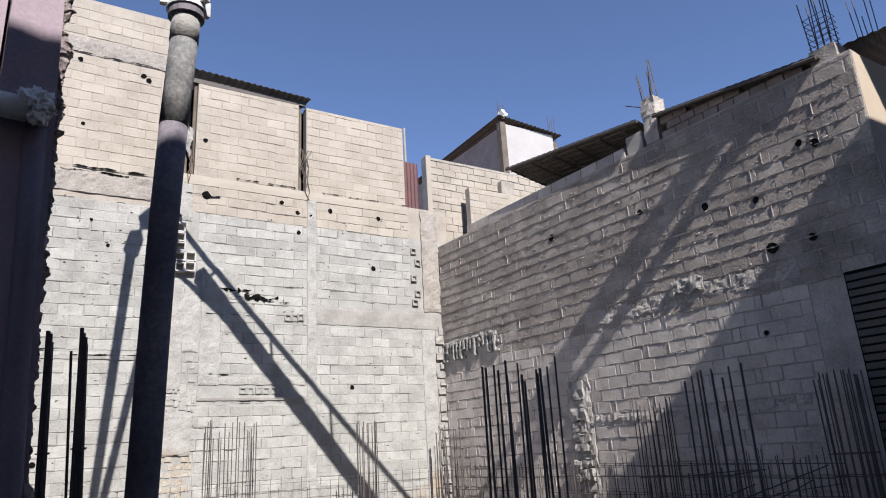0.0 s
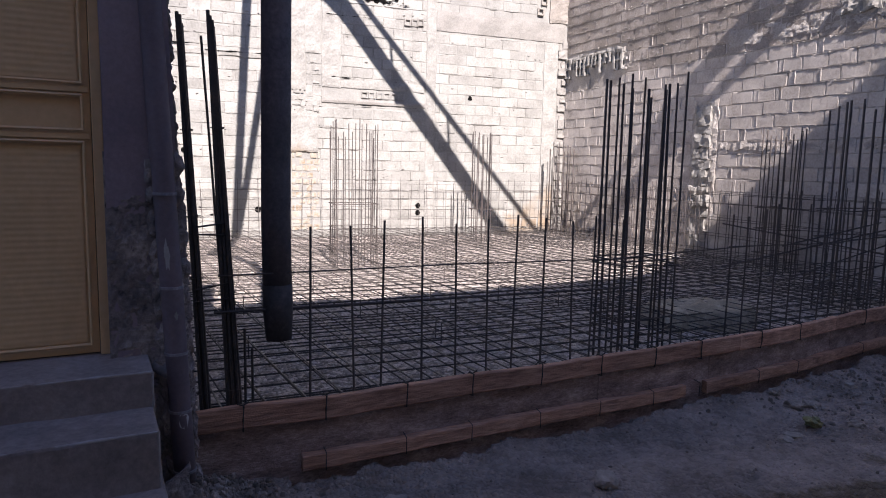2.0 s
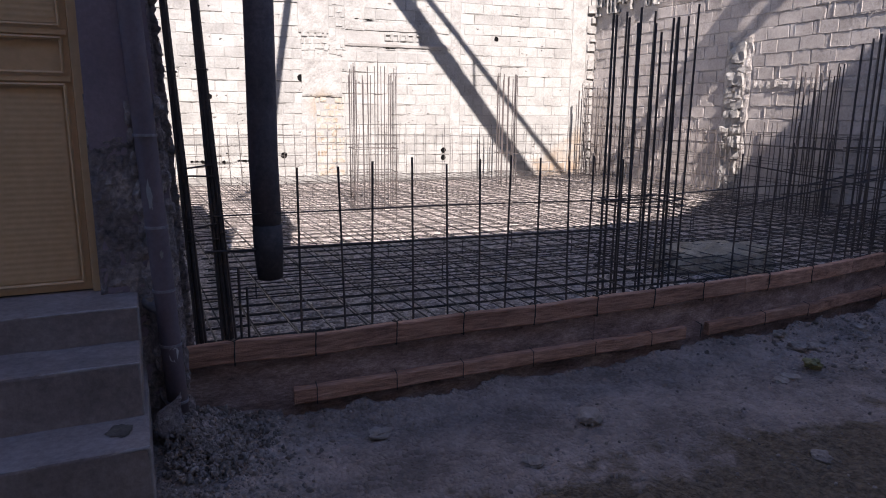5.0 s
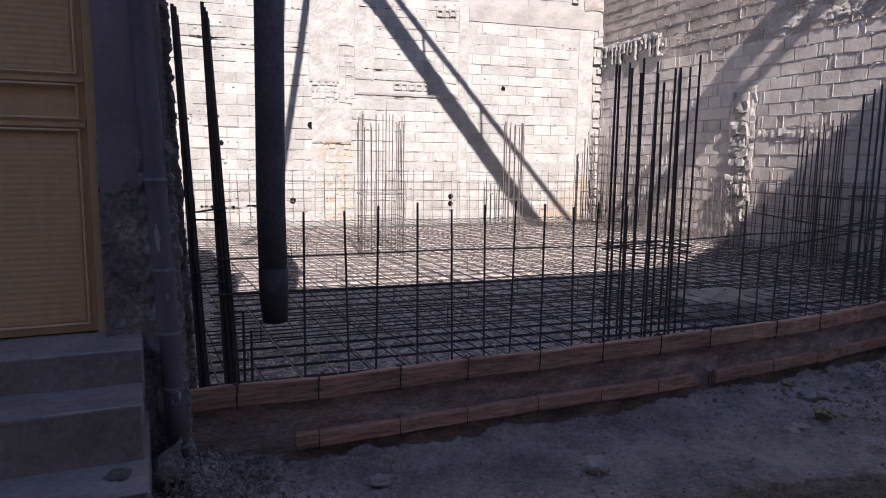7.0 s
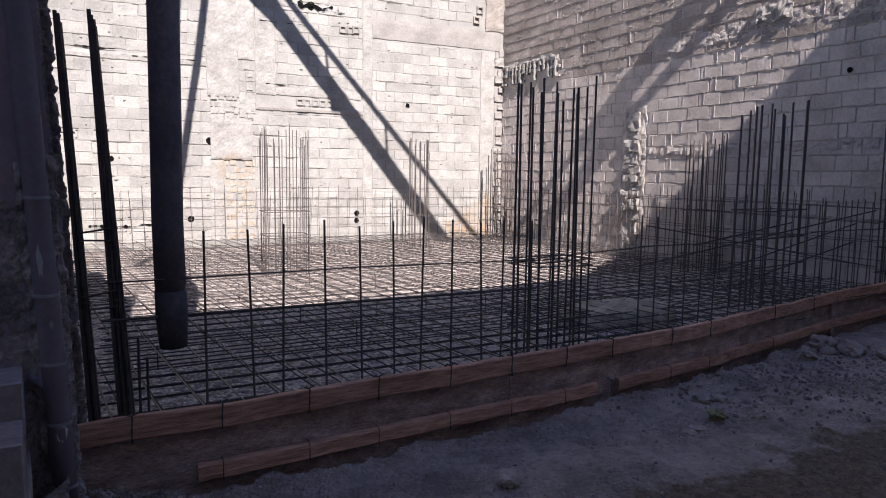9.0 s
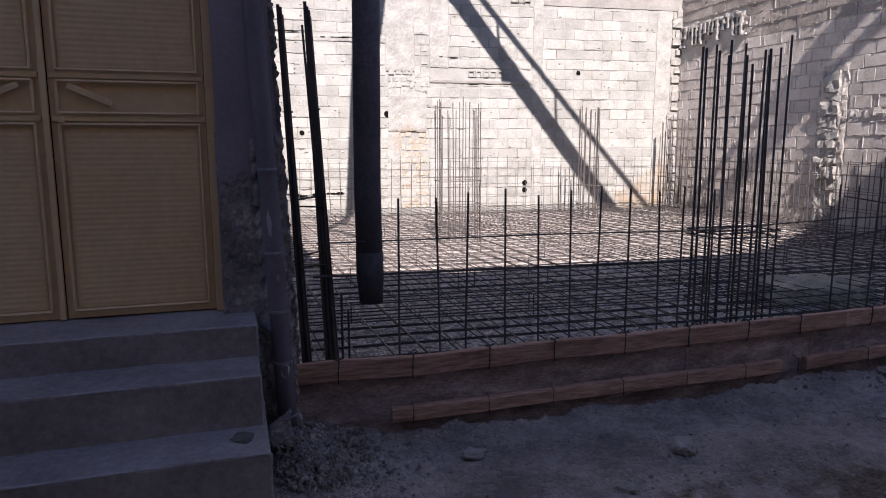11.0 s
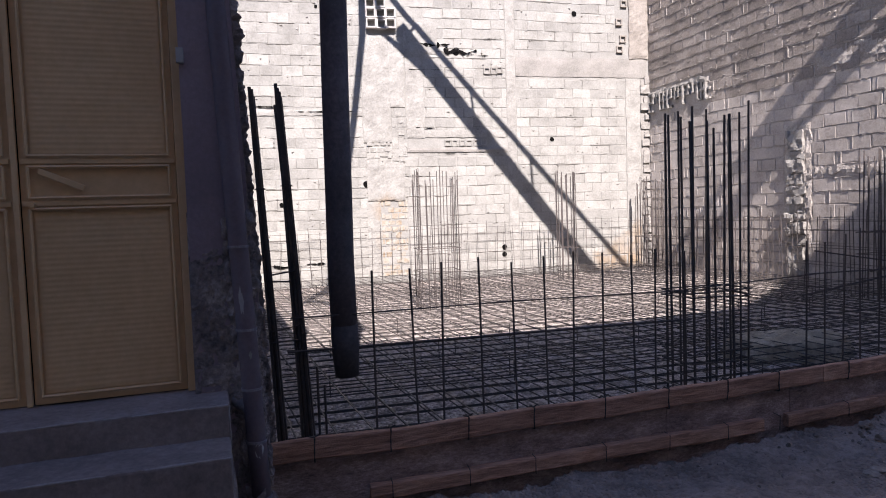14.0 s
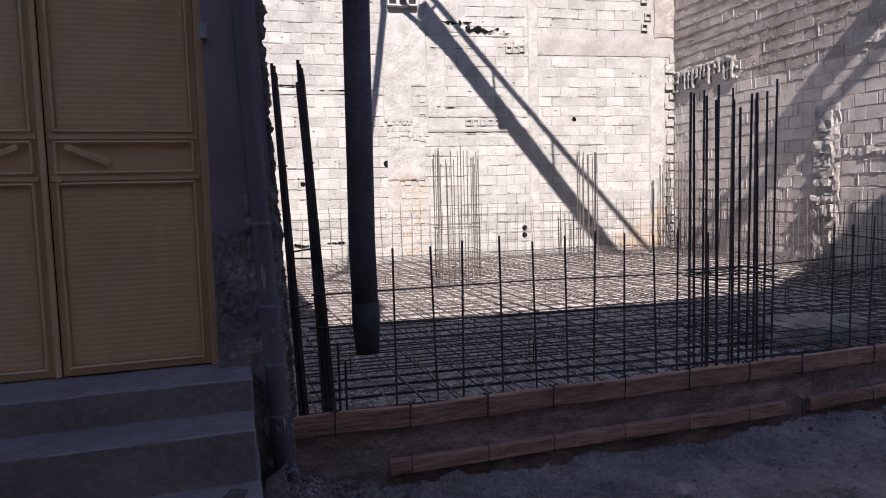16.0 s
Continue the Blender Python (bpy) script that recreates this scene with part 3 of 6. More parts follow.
ragged_slab("broken_ledge", wall_right, RIGHT, 4.45, 8.2, 1.86, 1.97, 0.02, M_MORTAR_GREY, 0.05, 0.03, 15.0, "ragged mortar seam")
ragged_slab("corner_render", wall_right, RIGHT, 8.47, 9.61, 0.1, 3.29, 0.016, M_MORTAR_GREY, 0.1, 0.006, 6.0, "smooth grey rendered corner column")


def squeezed_joints():
    """Mortar pressed out of the joints: ragged lips, heavy in the upper courses, thin below."""
    bm = bmesh.new()
    rng = random.Random(4)

    def lip(pts, rad):
        # a thin ragged tongue: flat above, drooping below
        rows = []
        for (u, z), r in zip(pts, rad):
            d = 0.008 + r * (0.75 if z > 3.3 else 0.45)
            rows.append([bm.verts.new((u, 0.0, z + r * 0.7)), bm.verts.new((u, d, z + r * 0.35)), bm.verts.new((u, d * 0.85, z - r * 0.5)), bm.verts.new((u, 0.0, z - r * 0.9))])
        for a, b in zip(rows, rows[1:]):
            for k in range(3):
                bm.faces.new((a[k], a[k + 1], b[k + 1], b[k]))
        bm.faces.new(rows[0])
        bm.faces.new(rows[-1][::-1])

    def barred(u, z):
        return (3.25 < z < 3.95 and u < 2.1) or (z < 3.4 and (3.6 < u < 4.45 or u > 8.2))

    z = 0.2
    while z < 6.2:
        heavy = z > 3.3
        u = 0.1
        while u < 9.4:
            ln = rng.uniform(0.25, 0.9)
            if rng.random() < (0.96 if heavy else 0.85) and not barred(u, z):
                n = max(4, int(ln / (0.022 if u > 2.5 else 0.035)))
                pts, rad = [], []
                for i in range(n + 1):
                    uu = min(u + ln * i / n, 9.45)
                    pts.append((uu, z - 0.006 + 0.014 * noise.noise(Vector((uu * 4, z * 3, 2))) + 0.005 * noise.noise(Vector((uu * 21, z * 3, 8)))))
                    g = max(0.0, 0.55 * noise.noise(Vector((uu * 5, z * 5, 5))) + 0.75 * noise.noise(Vector((uu * 17, z * 5, 1))) + 0.22)
                    rad.append(0.002 if i in (0, n) else (0.006 + 0.027 * g if heavy else 0.006 + 0.024 * g))
                lip(pts, rad)
            u += ln + (rng.uniform(0.0, 0.03) if heavy else rng.uniform(0.0, 0.12))
        # upright joints
        u = 0.1 + (0.2 if int(z / COURSE + 0.5) % 2 else 0)
        while u < 9.4:
            if rng.random() < (0.2 if heavy else 0.35) and not barred(u, z):
                r = rng.uniform(0.005, 0.012) if heavy else rng.uniform(0.004, 0.009)
                m = 6
                for i in range(m):
                    q = [(u + 0.006 * noise.noise(Vector((u * 3, z + i, k))), z + 0.012 + 0.176 * (i + e) / m) for k, e in ((0, 0), (1, 1))]
                    w = r * (0.5 + abs(noise.noise(Vector((u * 7, z * 5 + i, 4)))))
                    vs = [bm.verts.new((q[0][0] - w, 0.004, q[0][1])), bm.verts.new((q[0][0], 0.012 + w, q[0][1])), bm.verts.new((q[0][0] + w, 0.004, q[0][1])),
                          bm.verts.new((q[1][0] - w, 0.004, q[1][1])), bm.verts.new((q[1][0], 0.012 + w, q[1][1])), bm.verts.new((q[1][0] + w, 0.004, q[1][1]))]
                    bm.faces.new((vs[0], vs[1], vs[4], vs[3]))
                    bm.faces.new((vs[1], vs[2], vs[5], vs[4]))
            u += BLOCK_L
        z += COURSE
    # thin smears and crumbs left on the faces of the upper courses
    for k in range(500):
        u, z = rng.uniform(0.1, 9.3), rng.uniform(3.45, 6.2)
        w, h, d = rng.uniform(0.01, 0.06), rng.uniform(0.006, 0.02), rng.uniform(0.003, 0.010)
        c = bm.verts.new((u, 0.014 + d, z))
        rim = []
        for i in range(6):
            a = i * 1.047 + rng.uniform(-0.4, 0.4)
            s = rng.uniform(0.6, 1.2)
            rim.append(bm.verts.new((u + w * s * math.cos(a), 0.006, z + h * s * math.sin(a))))
        for i in range(6):
            bm.faces.new((c, rim[i], rim[(i + 1) % 6]))
    ob = part("squeezed_mortar", bm, M_MORTAR_GREY, wall_right)
    ob.matrix_local = RIGHT
    tagged(ob, kind="stuff")


def broken_pieces():
    """The tie column's broken block ends, stacked with open gaps, and the bare webs of the old bond beam."""
    rng = random.Random(14)
    z = 0.22
    while z < 2.62:
        h = rng.uniform(0.13, 0.21)
        a, b = 3.94 + rng.uniform(-0.03, 0.08), 4.32 + rng.uniform(-0.08, 0.04)
        cut = rng.uniform(a + 0.1, b - 0.1)
        for u0, u1 in ((a, cut - 0.012), (cut + 0.012, b)) if rng.random() < 0.2 else ((a, b),):
            bm = bmesh.new()
            grid_box(bm, (u0, -0.01, z), (u1, rng.uniform(0.04, 0.12), z + h - rng.uniform(0.0, 0.045)), 0.04)
            ob = part("broken_block", bm, M_MORTAR, wall_right)
            for v in ob.data.vertices:
                v.co += noise.noise_vector(v.co * 8) * 0.04 + noise.noise_vector(v.co * 27) * 0.018
            ob.matrix_local = RIGHT
        z += h
    def crumbled(name, lo, hi, k):
        bm = bmesh.new()
        grid_box(bm, lo, hi, 0.035)
        ob = part(name, bm, M_MORTAR, wall_right)
        for v in ob.data.vertices:
            v.co += noise.noise_vector(v.co * 13) * k + noise.noise_vector(v.co * 34) * k * 0.4
        ob.matrix_local = RIGHT

    # two rows of opened cells: upright webs between crumbled shells
    u = 0.05
    while u < 1.98:
        wide = rng.uniform(0.11, 0.16)
        low = 3.48 if rng.random() < (0.85 if u < 0.5 else 0.55) else 3.64
        crumbled("block_web", (u, -0.01, low + rng.uniform(-0.02, 0.03)), (u + rng.uniform(0.03, 0.05), rng.uniform(0.04, 0.075), 3.86), 0.015)
        for z0, share in ((3.655, 0.9), (3.475, 0.75 if low < 3.6 else 0.0)):
            if rng.random() < share:
                crumbled("block_shell", (u + 0.01, -0.01, z0), (u + wide + 0.02, rng.uniform(0.03, 0.065), z0 + rng.uniform(0.03, 0.05)), 0.018)
        u += wide


broken_pieces()
squeezed_joints()



def whitewashed_joints():
    """Thin ragged mortar lips and crumbs left along the joints of the back wall, under the whitewash."""
    rng = random.Random(44)
    verts, faces = [], []

    def taken(u, z):
        return any(a - 0.02 < u < b + 0.02 and c - 0.02 < z < d + 0.02 for a, b, c, d in BACK_HOLES)

    z = 0.2
    while z < 7.0:
        u = -0.9
        while u < 8.0:
            ln = rng.uniform(0.08, 0.7)
            if rng.random() < 0.6 and not taken(u, z) and not taken(u + ln, z):
                n = max(3, int(ln / 0.03))
                s = len(verts)
                big = rng.choice((0.002, 0.005, 0.010))
                for i in range(n + 1):
                    uu = u + ln * i / n
                    zz = z - 0.005 + 0.014 * noise.noise(Vector((uu * 0.7, z, 11))) + 0.012 * noise.noise(Vector((uu * 9, z * 3, 1))) + 0.006 * noise.noise(Vector((uu * 23, z * 3, 1)))
                    r = 0.001 if i in (0, n) else 0.002 + big * max(0.0, 0.5 + 1.3 * noise.noise(Vector((uu * 14, z * 5, 3))))
                    verts.extend(((uu, 0.0, zz + r * 0.6), (uu, 0.009 + r * 1.3, zz + r * 0.4), (uu, 0.008 + r, zz - r * 0.6), (uu, 0.0, zz - r)))
                for i in range(n):
                    a = s + 4 * i
                    for k in range(3):
                        faces.append((a + k, a + k + 1, a + k + 5, a + k + 4))
            u += ln + rng.uniform(0.0, 0.4)
        for row in range(2):
            u = -0.8 + 0.2 * (int(z / COURSE + 0.5) % 2)
            while u < 8.0:
                if rng.random() < 0.22 and not taken(u, z + 0.1):
                    s = len(verts)
                    n = 5
                    for i in range(n + 1):
                        zz = z + 0.01 + 0.18 * i / n
                        uu = u + 0.007 * noise.noise(Vector((u * 7, zz * 13, 6)))
                        r = 0.001 if i in (0, n) else 0.002 + 0.005 * max(0.0, 0.4 + noise.noise(Vector((u * 5, zz * 19, 2))))
                        verts.extend(((uu - r, 0.0, zz), (uu - r * 0.5, 0.009 + r, zz), (uu + r * 0.5, 0.009 + r, zz), (uu + r, 0.0, zz)))
                    for i in range(n):
                        a = s + 4 * i
                        for k in range(3):
                            faces.append((a + k, a + k + 1, a + k + 5, a + k + 4))
                u += 0.405
        z += COURSE
    for k in range(380):
        u, z = rng.uniform(-0.5, 7.8), rng.uniform(0.2, 6.9)
        if taken(u, z):
            continue
        w, h, d = rng.uniform(0.008, 0.045), rng.uniform(0.006, 0.03), rng.uniform(0.006, 0.018)
        s = len(verts)
        verts.append((u, 0.018 + d, z))
        for i in range(6):
            a = i * 1.047 + rng.uniform(-0.4, 0.4)
            q = rng.uniform(0.5, 1.2)
            verts.append((u + w * q * math.cos(a), 0.008, z + h * q * math.sin(a)))
        for i in range(6):
            faces.append((s, s + 1 + i, s + 1 + (i + 1) % 6))
    me = bpy.data.meshes.new("joint_mortar")
    me.from_pydata(verts, [], faces)
    me.materials.append(M_MORTAR)
    ob = new("joint_mortar", me)
    ob.parent = wall_back
    ob.matrix_local = BACK
    tagged(ob, kind="stuff")


whitewashed_joints()


def old_bricks(u0, u1, z0, z1, material, share, seed, lift):
    """Traces of small brick coursing that still show in the old column."""
    rng = random.Random(seed)
    z = z0
    k = 0
    while z < z1:
        u = u0 - (0.07 if k % 2 else 0)
        while u < u1:
            lo, hi = max(u, u0), min(u + 0.135, u1)
            if hi - lo > 0.03 and rng.random() < share:
                bm = bmesh.new()
                grid_box(bm, (lo, 0, z + rng.uniform(0, 0.02)), (hi - rng.uniform(0.008, 0.03), lift + rng.uniform(0.0, 0.014), z + rng.uniform(0.09, 0.12)), 0.045)
                ob = part("brick", bm, material, wall_back)
                for v in ob.data.vertices:
                    v.co += noise.noise_vector(v.co * 19) * 0.011
                ob.matrix_local = BACK
            u += 0.14
        z += 0.128
        k += 1


old_bricks(2.05, 2.59, 0.2, 1.68, M_STAIN, 0.8, 9, 0.004)
old_bricks(1.80, 2.30, 1.8, 4.95, M_CONCRETE_W, 0.62, 10, 0.016)
old_bricks(2.32, 2.60, 2.0, 3.5, M_CONCRETE_W, 0.35, 12, 0.012)


def gaps(parent, place, runs, material):
    """Ragged gaps where the mortar has fallen out, their shade painted as flat dark strips."""
    for k, (u0, u1, z, h) in enumerate(runs):
        bm = bmesh.new()
        n = max(4, int((u1 - u0) / 0.03))
        lo, hi = [], []
        for i in range(n + 1):
            u = u0 + (u1 - u0) * i / n
            q = Vector((u * 8, z * 5, k))
            t = h * max(0.08, 0.3 + 0.9 * noise.noise(q * 0.7) + 0.6 * noise.noise(q * 2.3)) * (0.1 if i in (0, n) else 1)
            c = z + 0.5 * h * noise.noise(q * 0.6 + Vector((5, 0, 0)))
            lo.append(bm.verts.new((u, 0.031, c - t / 2)))
            hi.append(bm.verts.new((u, 0.031, c + t / 2)))
        for i in range(n):
            bm.faces.new((lo[i], lo[i + 1], hi[i + 1], hi[i]))
        ob = part("gap", bm, material, parent, "ragged joint gap, its shade painted dark")
        ob.matrix_local = place


gaps(wall_back, BACK, [(-0.3, 0.9, 0.51, 0.10), (-0.4, 0.3, 3.6, 0.05), (0.3, 1.7, 3.5, 0.03), (2.95, 3.55, 4.86, 0.10), (3.3, 4.15, 4.72, 0.12), (3.9, 4.4, 4.66, 0.05), (2.8, 3.3, 3.18, 0.04), (0.0, 1.3, 6.93, 0.07), (2.2, 2.9, 6.78, 0.07), (2.9, 4.6, 2.66, 0.02), (1.8, 2.4, 1.74, 0.03),
                       (5.1, 7.3, 7.22, 0.03), (3.2, 4.5, 7.25, 0.04), (2.7, 3.6, 4.35, 0.02), (0.2, 1.5, 7.02, 0.05), (4.3, 4.7, 5.0, 0.03), (-0.3, 1.6, 9.42, 0.03)], M_DARK)

# ---- buildings round the plot ----


def opposite_houses():
    """The shaded houses across the street; their stepped roofline throws the shade that lies over the street and slab."""
    house = tagged(new("opposite_house"), "plain beige rendered houses across the street", "house")
    top = [(-30, 10.4), (-1.04, 10.42), (-0.24, 10.48), (0.76, 10.45), (1.96, 10.57), (3.36, 10.70), (4.88, 11.0), (6.92, 12.66), (30, 12.62)]
    # the parapet is worn and uneven
    worn = []
    for (x0, z0), (x1, z1) in zip(top, top[1:]):
        n = max(1, int((x1 - x0) / 0.07)) if x0 > -5 and x1 < 10 else 1
        for i in range(n):
            x = x0 + (x1 - x0) * i / n
            worn.append((x, z0 + (z1 - z0) * i / n + 0.07 * noise.noise(Vector((x * 2.3, 4, 0))) + 0.06 * noise.noise(Vector((x * 7.0, 9, 0)))))
    top = worn + top[-1:]
    for name, y0, y1 in (("facade", -4.5, -4.8), ("rear_wall", -11.7, -12.0)):
        bm = bmesh.new()
        rows = []
        for y in (y0, y1):
            rows.append(([bm.verts.new((x, y, -0.3)) for x, _ in top], [bm.verts.new((x, y, z)) for x, z in top]))
        for i in range(len(top) - 1):
            (a, b), (c, d) = rows
            bm.faces.new((a[i], a[i + 1], b[i + 1], b[i]))
            bm.faces.new((c[i + 1], c[i], d[i], d[i + 1]))
            bm.faces.new((b[i], b[i + 1], d[i + 1], d[i]))
        part(name, bm, M_BEIGE, house)
    bm = bmesh.new()
    a = [bm.verts.new((x, -4.5, z - 0.05)) for x, z in top]
    b = [bm.verts.new((x, -12.0, z - 0.05)) for x, z in top]
    for i in range(len(top) - 1):
        bm.faces.new((a[i], a[i + 1], b[i + 1], b[i]))
    part("roof", bm, M_CONCRETE, house)


opposite_houses()
box("wall_left", (-1.35, 6.4, -0.1), (-1.1, BACK_Y, 2.5), M_MORTAR_GREY)
tagged(bpy.data.objects["wall_left"], "low grey block boundary wall", "wall", kind="structure")

# ---- house with the ochre door ----
HOUSE = pose(-0.35, 3.30, 0, 0, 0, 5.9)         # local x along the front, y into the house


def at_house(ob):
    ob.matrix_local = HOUSE
    return ob


house = tagged(new("left_house"), "house front with dark painted pillar beside the plot", "house")
for name, lo, hi, mt in (("wall", (-9, 0.06, -0.2), (-1.42, 3.0, 3.85), M_PILLAR), ("lintel", (-1.42, 0.06, 2.78), (0.0, 3.0, 3.85), M_PILLAR),
                         ("side_wall", (0.0, 0.2, -0.2), (0.18, 3.0, 3.8), M_PILLAR_ROUGH), ("threshold", (-1.42, 0.06, -0.2), (0.0, 3.0, 0.65), M_STEP),
                         ("inner_wall", (-1.42, 0.6, 0.65), (0.0, 0.7, 2.78), M_DARK)):
    at_house(box(name, lo, hi, mt, parent=house))


def pillar():
    bm = bmesh.new()
    grid_box(bm, (0.012, -0.10, -0.2), (0.315, 0.2, 3.9), 0.1)
    ob = part("pillar", bm, M_PILLAR, house, "smooth dark navy painted pillar")
    lean = lambda z: -0.02 - 0.035 * (z - 1.28) if z > 1.28 else 0.0
    for v in ob.data.vertices:
        if v.co.x > 0.2:
            v.co.x += lean(v.co.z)
    roughen(ob, 0.004, 5)
    at_house(ob)
    # bare render at the foot: a rough crust that sinks under the paint along a ragged line
    nu, nz = 40, 96
    verts, faces = [], []
    for iz in range(nz + 1):
        z = -0.2 + 1.72 * iz / nz
        for iu in range(nu + 1):
            w = 0.42 * iu / nu                    # along the front, then round the corner
            x, y = (0.006 + w, -0.10) if w < 0.30 else (0.312, -0.10 + w - 0.30)
            q = Vector((w, z, 3.0))
            edge = 1.34 + 0.10 * noise.noise(q * 3.1) + 0.06 * noise.noise(q * 9.0) + 0.03 * noise.noise(q * 27.0) - z
            out = 0.004 + 0.009 * noise.noise(q * 16.0) + 0.007 * noise.noise(q * 45.0) if edge > 0 else -0.02
            out = out * min(1.0, 0.4 + edge * 6) if edge > 0 else out
            verts.append((x, y - out, z) if w < 0.30 else (x + out + (lean(z) if z > 1.28 else 0.006), y, z))
    for iz in range(nz):
        for iu in range(nu):
            a = iz * (nu + 1) + iu
            faces.append((a, a + 1, a + nu + 2, a + nu + 1))
    me = bpy.data.meshes.new("pillar_foot")
    me.from_pydata(verts, [], faces)
    me.materials.append(M_PILLAR_ROUGH)
    ob = new("pillar_foot", me)
    ob.parent = house
    tagged(ob, "bare rough speckled render at the pillar's foot")
    at_house(ob)
    # ragged mortar down the broken edge towards the plot
    bm = bmesh.new()
    bm_box(bm, (0.0, 0.2, -0.2), (0.33, 0.46, 4.1))
    for v in bm.verts:
        if v.co.x > 0.2:
            v.co.x += 0.045 - 0.042 * v.co.z
    at_house(part("return_wall", bm, M_PILLAR_ROUGH, house))
    bm = bmesh.new()
    pts, rad = [], []
    for k in range(380):
        z = -0.1 + 4.25 * k / 379
        wild = 1.7 if z > 2.35 else 1.0 if z > 1.7 else 0.35
        rad.append(0.034 + wild * (0.022 * noise.noise(Vector((z * 5, 1, 0))) + 0.009 * noise.noise(Vector((z * 14, 2, 0))) + 0.010 * noise.noise(Vector((z * 37, 3, 0)))))
        pts.append((0.385 - 0.042 * z + 0.03 * max(0.0, z - 2.3) + 0.012 * noise.noise(Vector((z * 9, 4, 0))), 0.42, z))
    bm_tube(bm, pts, 0.03, 10, True, rad)
    for v in bm.verts:
        v.co += noise.noise_vector(v.co * 16) * (0.02 if v.co.z > 1.7 else 0.010) + noise.noise_vector(v.co * 45) * 0.013
    at_house(part("mortar_edge", bm, M_PILLAR_ROUGH, house, "ragged broken mortar edge"))


pillar()


def drain_pipe():
    pipe = tagged(new("drain_pipe"), "grey plastic drain pipe with clamps, taped and mortared to the pillar", "pipe")
    at_house(pipe)
    bm = bmesh.new()
    bm_tube(bm, [(0.29 - 0.042 * z, y, z) for z, y in ((-0.12, -0.135), (0.4, -0.135), (0.9, -0.135), (1.4, -0.13), (1.8, -0.108), (2.4, -0.098), (3.0, -0.095))], 0.046, 20)
    part("tube", bm, M_PIPE, pipe, smooth=True)
    for z in (0.12, 0.4, 0.66, 0.95, 1.35):
        bm = bmesh.new()
        bm_tube(bm, [(0.29 - 0.042 * z, -0.135, z - 0.006), (0.29 - 0.042 * z, -0.135, z + 0.006)], 0.050, 20)
        part("joint_ring", bm, M_PVC, pipe)
    bm = bmesh.new()
    bm_tube(bm, [(0.275, -0.135, 0.52), (0.26, -0.12, 0.56), (0.20, -0.09, 0.60), (0.17, -0.02, 0.62)], 0.04, 12)
    part("branch", bm, M_PVC, pipe, smooth=True)
    rng = random.Random(21)
    for x, z, w, h, mt, lab in ((0.283, 0.355, 0.024, 0.045, M_PALE_PVC, "torn white tape patch"), (0.232, 1.09, 0.012, 0.07, M_WHITE, "pale mortar splash"), (0.262, 0.83, 0.01, 0.02, M_MORTAR, "pale mortar splash")):
        bm = bmesh.new()
        ring, deep = [], []
        for k in range(14):
            a = 2 * math.pi * k / 14
            s = rng.uniform(0.6, 1.15)
            px = x + w * s * math.cos(a)
            py = -0.135 - math.sqrt(max(0.046 ** 2 - (px - 0.29 + 0.042 * z) ** 2, 0.0001))
            ring.append(bm.verts.new((px, py, z + h * s * math.sin(a))))
            deep.append(bm.verts.new((px, py + 0.006, z + h * s * math.sin(a))))
        bm.faces.new(ring)
        for k in range(14):
            bm.faces.new((ring[k], ring[(k + 1) % 14], deep[(k + 1) % 14], deep[k]))
        part("tape_patch", bm, mt, pipe, lab)
    # rough mortar packed between pipe and pillar
    for side in (-1, 1):
        z = -0.1
        while z < 1.5:
            bm = bmesh.new()
            r = rng.uniform(0.02, 0.036)
            bmesh.ops.create_icosphere(bm, subdivisions=2, radius=r)
            for v in bm.verts:
                v.co *= 1 + 0.8 * noise.noise(v.co * 30 + Vector((z, side, 0))) + 0.4 * noise.noise(v.co * 80)
                v.co = Vector((v.co.x + 0.29 - 0.042 * z + 0.045 * side, v.co.y * 0.8 - 0.108, v.co.z * 1.7 + z))
            part("packed_mortar", bm, M_PILLAR_ROUGH, pipe)
            z += r * rng.uniform(1.5, 4.0)
    # the stub that comes out of the front above
    stub = tagged(new("pipe_stub"), "pale grey horizontal pipe end packed with mortar", "pipe")
    at_house(stub)
    bm = bmesh.new()
    bm_tube(bm, [(-0.7, -0.17, 3.05), (0.12, -0.17, 3.05)], 0.055, 16)
    part("tube", bm, M_PALE_PVC, stub, smooth=True)
    bm = bmesh.new()
    bmesh.ops.create_icosphere(bm, subdivisions=4, radius=0.085)
    for v in bm.verts:
        v.co *= 0.9 + 0.35 * noise.noise(v.co * 20) + 0.35 * noise.noise(v.co * 85)
        v.co += Vector((0.15, -0.17, 3.07))
    part("mortar_lump", bm, M_PALE_PVC, stub)
    bm = bmesh.new()
    bm_box(bm, (0.0, -0.128, 2.21), (0.034, -0.1, 2.28), 0.004)
    sw = part("meter_box", bm, M_WHITE, None)
    sw.name = "wall_switch"
    at_house(sw)
    tagged(sw, "small pale grey switch box on the pillar", "switch")


drain_pipe()


